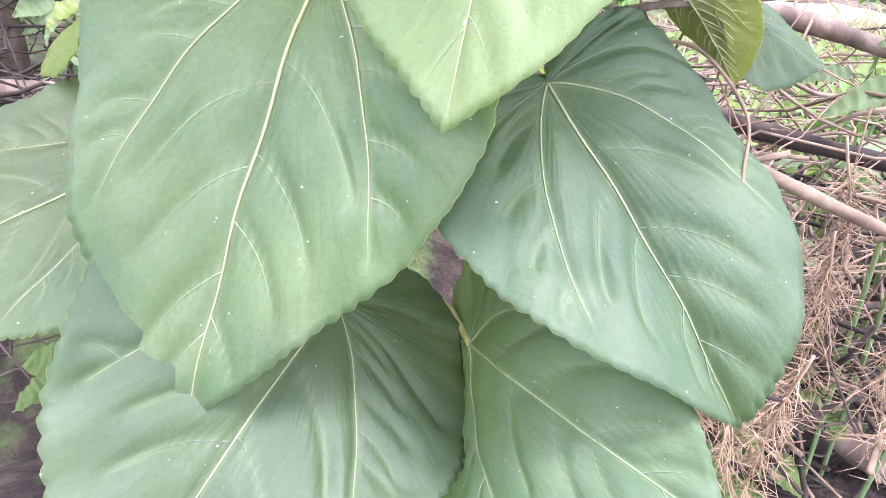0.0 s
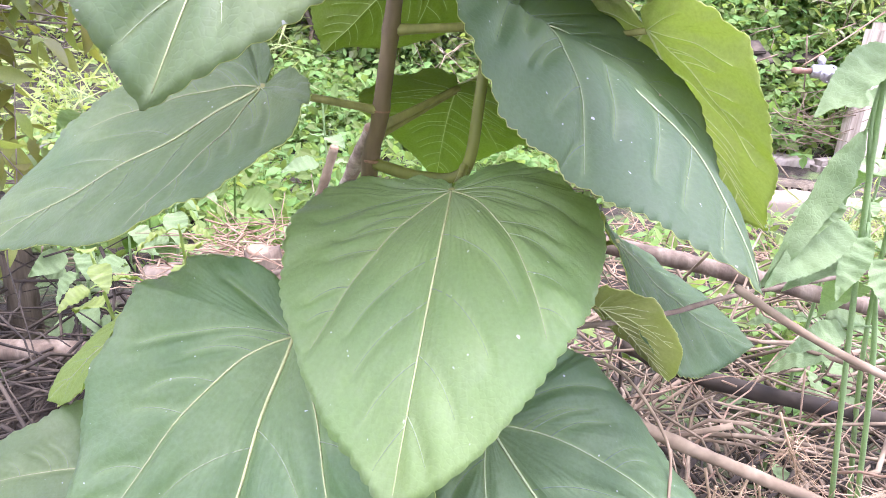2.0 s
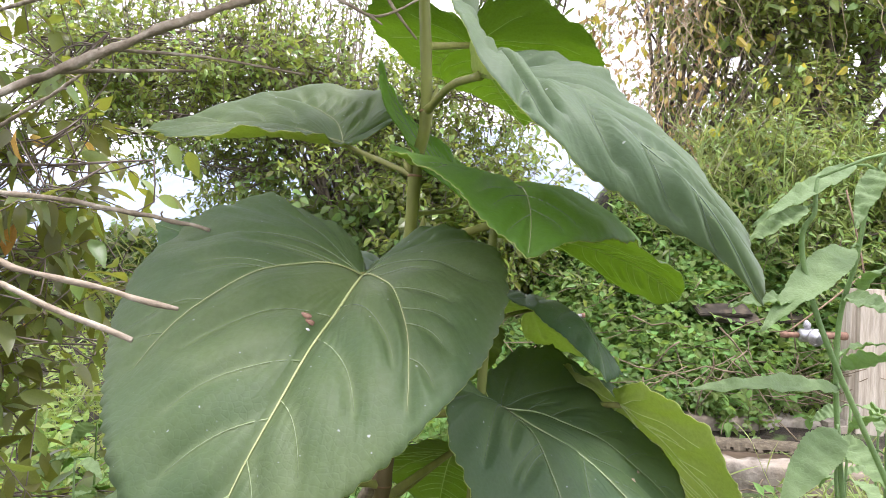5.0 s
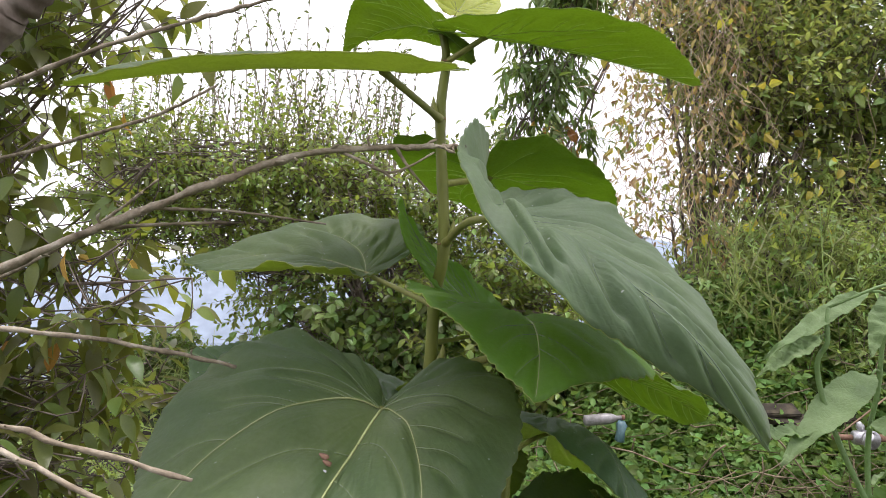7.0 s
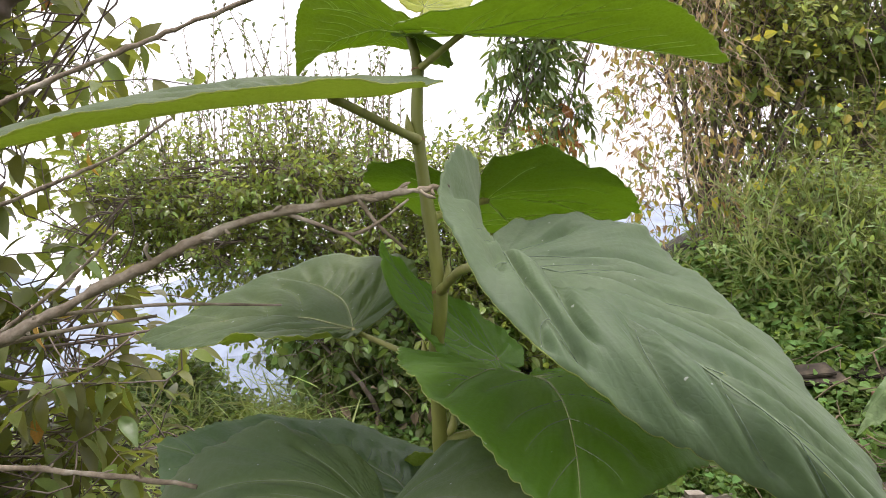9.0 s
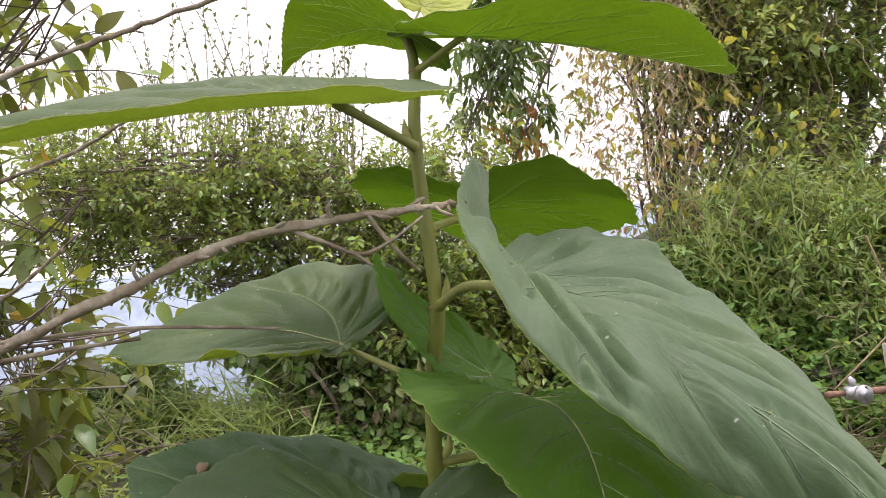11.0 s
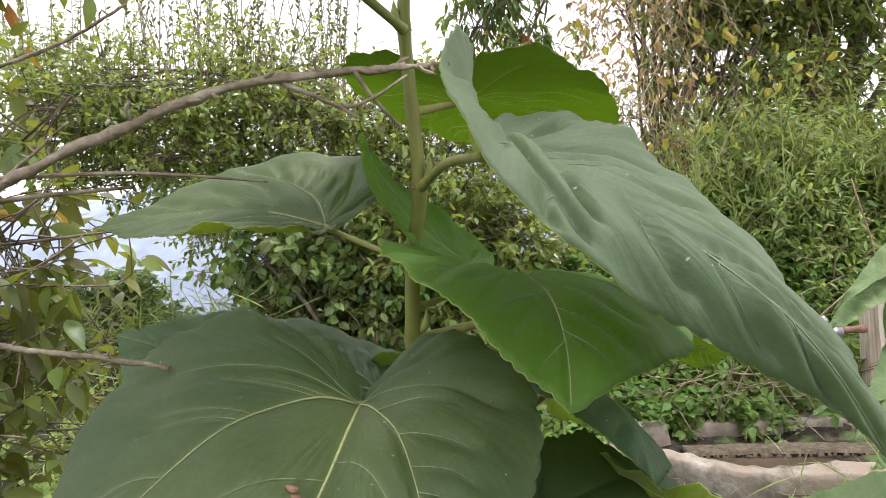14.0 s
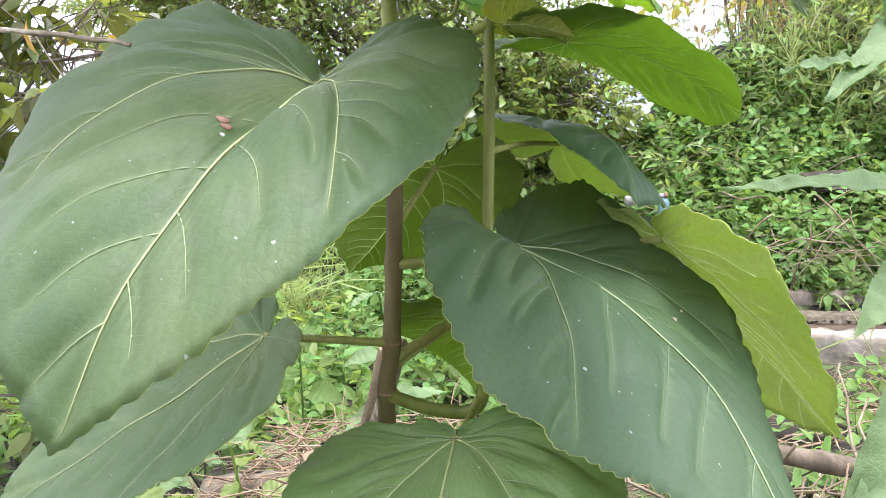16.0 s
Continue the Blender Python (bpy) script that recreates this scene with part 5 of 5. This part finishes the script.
post = thing("wooden_post", "short weathered wooden post, split and grey-brown", "post", at=(-0.80, 1.37, 0.1))
pl = spline([(0.004, 0, 0), (0.002, 0, 0.25), (0, 0, 0.487)], 30)
v, f = tube_data(pl, np.linspace(0.029, 0.026, 30) * (1 + 0.03 * np.sin(np.arange(30) * 1.3)), 16)
v = v + np.stack([0.004 * np.sin(np.arctan2(v[:, 1], v[:, 0]) * 5 + v[:, 2] * 3)] * 2 + [0.004 * np.sin(v[:, 0] * 200) * (v[:, 2] > 0.47)], 1)
mesh_part("shaft", v, f, M_POST, post)
stump = thing("tree_stump", "small cut stump with torn bark in the hay", "stump", at=(-0.22, 1.10, 0.45))
v, f = tube_data(spline([(0, 0, 0), (0.004, 0, 0.1), (0, 0, 0.15)], 14), np.linspace(0.036, 0.028, 14), 14)
v = v + 0.004 * np.sin(np.arctan2(v[:, 1], v[:, 0]) * 4)[:, None] * np.array([1, 1, 0.6])
mesh_part("bark", v, f, M_LOG, stump)
v, f = tube_data(np.array([(0, 0, 0.146), (0.001, 0, 0.153)]), np.array([0.024, 0.021]), 14)
mesh_part("cut_top", v, f, M_CUT, stump)


def litter(name, label, k, lo, hi, ln, r, mat, seed, flat=0.25, bend=0.25, above=None, category="twigs"):
    """A heap of thin crossing straws or twigs."""
    q = np.random.default_rng(seed)
    pcs = []
    for _ in range(k):
        p = q.uniform(lo, hi)
        if above is not None:
            p[2] = float(ground_z(p[0], p[1])) + q.uniform(0, above)
        d = unit(q.normal(0, 1, 3) * np.array([1, 0.8, flat]))
        n = unit(q.normal(0, 1, 3))
        L = ln * q.uniform(0.35, 1.2)
        s = np.linspace(-0.5, 0.5, 6)[:, None]
        line = p + d * L * s + n * L * bend * (s * s - 0.1) + q.normal(0, 0.006, (6, 3)) * L * 3
        pcs.append(tube_data(line, r * q.uniform(0.5, 1.5) * np.linspace(1, 0.5, 6), 5))
    v, f = join(pcs)
    ob = mesh_part(name, v, f, mat)
    return tagged(ob, label, category, kind="stuff")


litter("hay", "heap of dry straw around the stump", 520, (-0.36, 0.95, 0.48), (0.05, 1.3, 0.60), 0.2, 0.0014, M_HAY, 71, category="hay")
litter("dry_brush", "tangle of dry brown twigs", 420, (0.26, 0.62, 0.06), (1.1, 1.3, 0.60), 0.42, 0.0028, M_DRY, 72, 0.45)
litter("dry_brush", "tangle of thin straw-coloured twigs", 150, (0.34, 0.58, 0.15), (0.95, 0.95, 0.6), 0.22, 0.0012, M_HAY, 73, 0.9, 0.5)
# shade deep in the brush and the hollow is put into these twigs' colour
litter("dry_brush", "rotting twigs deep in the brush, darkened for its shade", 260, (0.25, 0.6, 0.05), (1.1, 1.2, 0.4), 0.4, 0.004, M_ROT_SHADE, 77, 0.4)
litter("dry_brush", "tangle of dead twigs by the post, darkened for the hollow's shade", 620, (-1.4, 0.72, 0.06), (-0.28, 1.4, 0.46), 0.4, 0.0028, M_ROT_SHADE, 74, 0.35)
litter("dry_brush", "pale dead twigs on the ground", 240, (-1.6, 1.2, 0), (2.0, 3.0, 0), 0.4, 0.003, M_DRY, 75, 0.15, 0.25, above=0.07)
litter("dry_brush", "dead twigs on the bank", 160, (0.0, 3.6, 0), (3.0, 5.2, 0), 0.7, 0.004, M_DRY, 76, 0.5, 0.25, above=0.35)


# ---- dry needle sprays ----
def dry_spray(points, seed):
    q = np.random.default_rng(seed)
    pts = np.asarray(points, float)
    ob = thing("dry_spray", "dry brown feathery spray of dead twigs", "dead branch", "dry sprays", pts[0])
    line = spline(pts, 30)
    pcs = [tube_data(line, np.linspace(0.0018, 0.0006, 30), 5)]
    for i in range(3, 29):
        for _ in range(2):
            d = unit(unit(line[i] - line[i - 1]) * 0.8 + q.normal(0, 0.6, 3))
            L = 0.05 * q.uniform(0.4, 1.2)
            br = spline([line[i], line[i] + d * L * 0.5, line[i] + d * L + np.array([0, 0, -0.006])], 6)
            pcs.append(tube_data(br, np.linspace(0.0009, 0.0004, 6), 4))
            for j in range(1, 6):
                e = unit(d * 0.9 + q.normal(0, 0.6, 3))
                pcs.append(tube_data(np.array([br[j], br[j] + e * 0.012, br[j] + e * 0.021]), np.array([0.0006, 0.0005, 0.0003]), 3))
    v, f = join(pcs)
    mesh_part("twiglet", v - pts[0], f, M_SPRAY, ob)
    return ob


for k in range(15):
    a = np.array([rng.uniform(0.30, 0.62), rng.uniform(0.5, 0.72), rng.uniform(0.42, 0.62)])
    dry_spray([a, a + (rng.uniform(-0.03, 0.05), 0.0, -0.12), a + (rng.uniform(-0.05, 0.09), -0.02, -0.27)], 80 + k)

# low leaves under the lowest fig leaves
for k, (x, y, z, mt) in enumerate([(0.43, 0.60, 0.21, M_WEED), (0.47, 0.62, 0.16, M_WEED), (0.38, 0.62, 0.22, M_WEED), (0.34, 0.64, 0.2, M_LIME), (0.52, 0.68, 0.2, M_WEED), (0.6, 0.7, 0.26, M_WEED), (-0.33, 0.6, 0.34, M_WEED), (-0.36, 0.62, 0.28, M_WEED), (-0.28, 0.66, 0.3, M_WEED)]):
    nettle("low green weed in the shade", (x, y, 0.08), (x + 0.01, y - 0.01, z + 0.06), 3, 0.075, 0.062, 30 + k, mat=mt)


# ---- old stone channel, post and valve, rubbish on the bank ----
def slab_block(name, size, at, mat, parent, seed, label="", rough=0.012):
    """A worn stone block: a bevelled box, its faces cut up and pushed about."""
    bm = bmesh.new()
    bmesh.ops.create_cube(bm, size=1.0, matrix=Matrix.Translation(at) @ Matrix.Diagonal((*size, 1)))
    bmesh.ops.bevel(bm, geom=bm.edges[:], offset=min(size) * 0.22, segments=4, affect="EDGES")
    long = max(size)
    if long > 1.0:
        bmesh.ops.subdivide_edges(bm, edges=[e for e in bm.edges if e.calc_length() > 0.6 * long], cuts=36, use_grid_fill=True)
        bmesh.ops.subdivide_edges(bm, edges=[e for e in bm.edges if e.calc_length() > 0.09], cuts=4, use_grid_fill=True)
    else:
        bmesh.ops.subdivide_edges(bm, edges=[e for e in bm.edges if e.calc_length() > 0.12], cuts=7, use_grid_fill=True)
    for vert in bm.verts:
        vert.co += noise.noise_vector(vert.co * 6 + Vector((seed, 0, 0))) * rough + noise.noise_vector(vert.co * 21) * rough * 0.5
    me = bpy.data.meshes.new(name)
    bm.to_mesh(me)
    bm.free()
    me.materials.append(mat)
    ob = new(name, me)
    ob.parent = parent
    if label:
        ob["label"] = label
    return ob


def worn_beam(name, line, width, height, mat, parent, seed, label="", rough=0.01):
    """A long worn bar of cast stone along a line of its top's middle: rounded edges, chipped and uneven."""
    pts = spline(line, 110)
    tang = unit(np.gradient(pts, axis=0) * np.array([1, 1, 0]))
    side = np.stack([-tang[:, 1], tang[:, 0], 0 * tang[:, 0]], 1)
    w, h = width / 2, height
    prof = [(-w, -h), (-w, -h * 0.66), (-w, -h * 0.33), (-w, -0.03), (-w * 0.94, -0.008), (-w * 0.8, 0), (-w * 0.4, 0.002), (0, 0.003), (w * 0.4, 0.002), (w * 0.8, 0), (w * 0.94, -0.008), (w, -0.03), (w, -h * 0.5), (w, -h)]
    v = np.array([[pts[i] + side[i] * a + np.array([0, 0, b]) for a, b in prof] for i in range(len(pts))])
    m, k = len(prof), len(pts)
    v = v.reshape(-1, 3)
    d = np.array([noise.noise_vector(Vector(q) * 4 + Vector((seed, 0, 0))) * rough * 1.4 + noise.noise_vector(Vector(q) * 17 + Vector((0, seed, 0))) * rough + noise.noise_vector(Vector(q) * 45) * rough * 0.4 for q in v])
    v = v + d
    f = [(i * m + j, (i + 1) * m + j, (i + 1) * m + (j + 1) % m, i * m + (j + 1) % m) for i in range(k - 1) for j in range(m)]
    f += [tuple(range(m)), tuple((k - 1) * m + j for j in range(m))[::-1]]
    return mesh_part(name, v - np.array(parent.location), f, mat, parent, label)


channel = thing("stone_channel", "old pale concrete water channel with a muddy bed", "channel", at=(1.5, 3.2, 0.1))
worn_beam("front_wall", [(0.70, 3.36, 0.335), (0.97, 3.18, 0.325), (1.27, 2.96, 0.305), (1.7, 2.91, 0.288), (3.2, 2.86, 0.28)], 0.13, 0.34, M_STONE, channel, 1, "stained pale concrete kerb with a chipped face", 0.012)
worn_beam("back_wall", [(1.30, 3.82, 0.30), (1.55, 3.80, 0.315), (1.9, 3.79, 0.30), (3.2, 3.74, 0.28)], 0.20, 0.30, M_STONE, channel, 2, "stained pale concrete rim", 0.018)
worn_beam("mud_bed", [(0.75, 3.50, 0.205), (1.3, 3.42, 0.20), (1.7, 3.35, 0.195), (3.2, 3.28, 0.19)], 0.86, 0.2, M_MUD, channel, 4, "wet brown mud", 0.006)
worn_beam("sunken_plank", [(1.22, 3.50, 0.235), (1.6, 3.47, 0.238), (2.3, 3.36, 0.232)], 0.14, 0.05, M_POST, channel, 6, "dark soaked plank", 0.005)
srng = np.random.default_rng(17)
for sx, sy, sz, sl, sw in ((0.955, 3.56, 0.31, 0.13, 0.12), (1.1, 3.64, 0.27, 0.16, 0.1), (2.2, 3.66, 0.24, 0.16, 0.12)):
    st = slab_block("stone", (sl, sw, 0.15), (0, 0, 0), M_STONE, channel, 10 + sx * 7, "", 0.012)
    st.location = (sx - 1.5, sy - 3.2, sz - 0.1)
    st.rotation_euler = (*srng.normal(0, 0.08, 2), srng.uniform(-0.4, 0.4))

vp = thing("tap_post", "square weathered pale wooden post carrying a tap", "post", at=(2.36, 3.68, 0.12))
slab_block("shaft", (0.21, 0.15, 0.90), (0, 0, 0.45), M_GREYPOST, vp, 5, "", 0.005)
tap = thing("water_valve", "grey metal valve on a rusty pipe", "valve", at=(2.0, 3.58, 0.772))


def turned(profile, axis_vec, at):
    """A turned body: (distance along, radius) pairs round an axis."""
    a = unit(np.asarray(axis_vec, float))
    line = np.array([np.asarray(at) + a * d for d, _ in profile])
    return tube_data(line, np.array([r for _, r in profile]), 16)


v, f = join([turned([(-0.05, 0.02), (-0.04, 0.034), (0.03, 0.036), (0.05, 0.03)], (1, 0, 0), (0, 0, 0)), turned([(0, 0.03), (0.03, 0.034), (0.05, 0.046), (0.06, 0.046), (0.062, 0.034), (0.05, 0.03)], (0.1, -1, -0.1), (0.01, 0, 0))])
mesh_part("body", v, f, M_METAL, tap)
v, f = turned([(0, 0.012), (0.02, 0.02), (0.03, 0.02), (0.05, 0.008)], (-0.3, 0, 1), (0, 0, 0.03))
mesh_part("handle", v, f, M_METAL, tap)
v, f = turned([(0, 0.018), (0.14, 0.018), (0.15, 0.022), (0.17, 0.022)], (1, 0.1, 0), (0.04, 0, 0))
mesh_part("outlet_pipe", v, f, M_RUST, tap)
v, f = turned([(0, 0.014), (0.05, 0.014), (0.07, 0.018), (0.10, 0.014)], (-1, 0.1, -0.02), (-0.04, 0, 0))
mesh_part("inlet_pipe", v, f, M_RUST, tap)
rope = thing("rope", "straw-coloured rope tied from the valve to the post", "rope", at=(1.885, 3.55, 0.796))
v, f = tube_data(spline([(0, 0, 0), (0.2, 0.02, 0.145), (0.411, 0.05, 0.307)], 14), 0.0045, 6)
mesh_part("strand", v, f, M_HAY, rope)
v, f = tube_data(spline([(0.411, 0.05, 0.307), (0.39, 0.06, 0.44), (0.366, 0.07, 0.553), (0.33, 0.1, 0.75)], 14), 0.0045, 6)
mesh_part("strand", v, f, M_HAY, rope)

for x, y, z, l2, mt, tl in [(1.84, 4.30, 0.835, 0.34, M_ROT_SHADE, 0.03), (1.92, 4.28, 0.79, 0.30, M_ROT_SHADE, -0.05), (2.3, 4.36, 0.80, 0.30, M_ROT_SHADE, 0.12)]:
    board = thing("rotten_board", "rotten reddish-brown timber lying on the bank", "timber", at=(x, y, z))
    board.rotation_euler = (0.5, -tl, 0.06)
    slab_block("plank", (l2, 0.12, 0.024), (0, 0, 0), mt, board, x * 9, "", 0.008)
bottle = thing("plastic_bottle", "discarded clear-white plastic bottle on the bank", "bottle", at=(0.82, 4.2, 0.765))
v, f = turned([(-0.10, 0.02), (-0.095, 0.032), (0.03, 0.033), (0.07, 0.028), (0.10, 0.013), (0.125, 0.013)], (1, 0.1, 0.1), (0, 0, 0))
mesh_part("body", v, f, M_CLOUDY, bottle)
v, f = turned([(0.125, 0.015), (0.145, 0.015)], (1, 0.1, 0.1), (0, 0, 0))
mesh_part("cap", v, f, M_RUST, bottle)
can = thing("plastic_can", "crushed blue plastic container on the bank", "container", at=(0.935, 4.19, 0.70))
v, f = turned([(-0.06, 0.02), (-0.055, 0.03), (0.0, 0.027), (0.04, 0.031), (0.06, 0.02)], (0.2, 0, 1), (0, 0, 0))
v = v + 0.004 * np.sin(v[:, [2, 0, 1]] * 90)
mesh_part("body", v, f, M_BLUE, can)

litter("dry_brush", "dead twigs and straw fallen before the channel", 150, (1.0, 2.3, 0.14), (2.6, 2.85, 0.24), 0.3, 0.003, M_DRY, 91, 0.3)
litter("dry_brush", "bare twigs on the brown earth behind the channel", 130, (1.55, 3.65, 0.3), (2.7, 4.0, 0.55), 0.4, 0.003, M_DRY, 93, 0.5)

litter("straw", "flattened dry straw on the ground behind the brush", 420, (0.3, 1.35, 0), (1.9, 2.6, 0), 0.32, 0.0022, M_HAY, 92, 0.2, 0.3, above=0.08, category="straw")
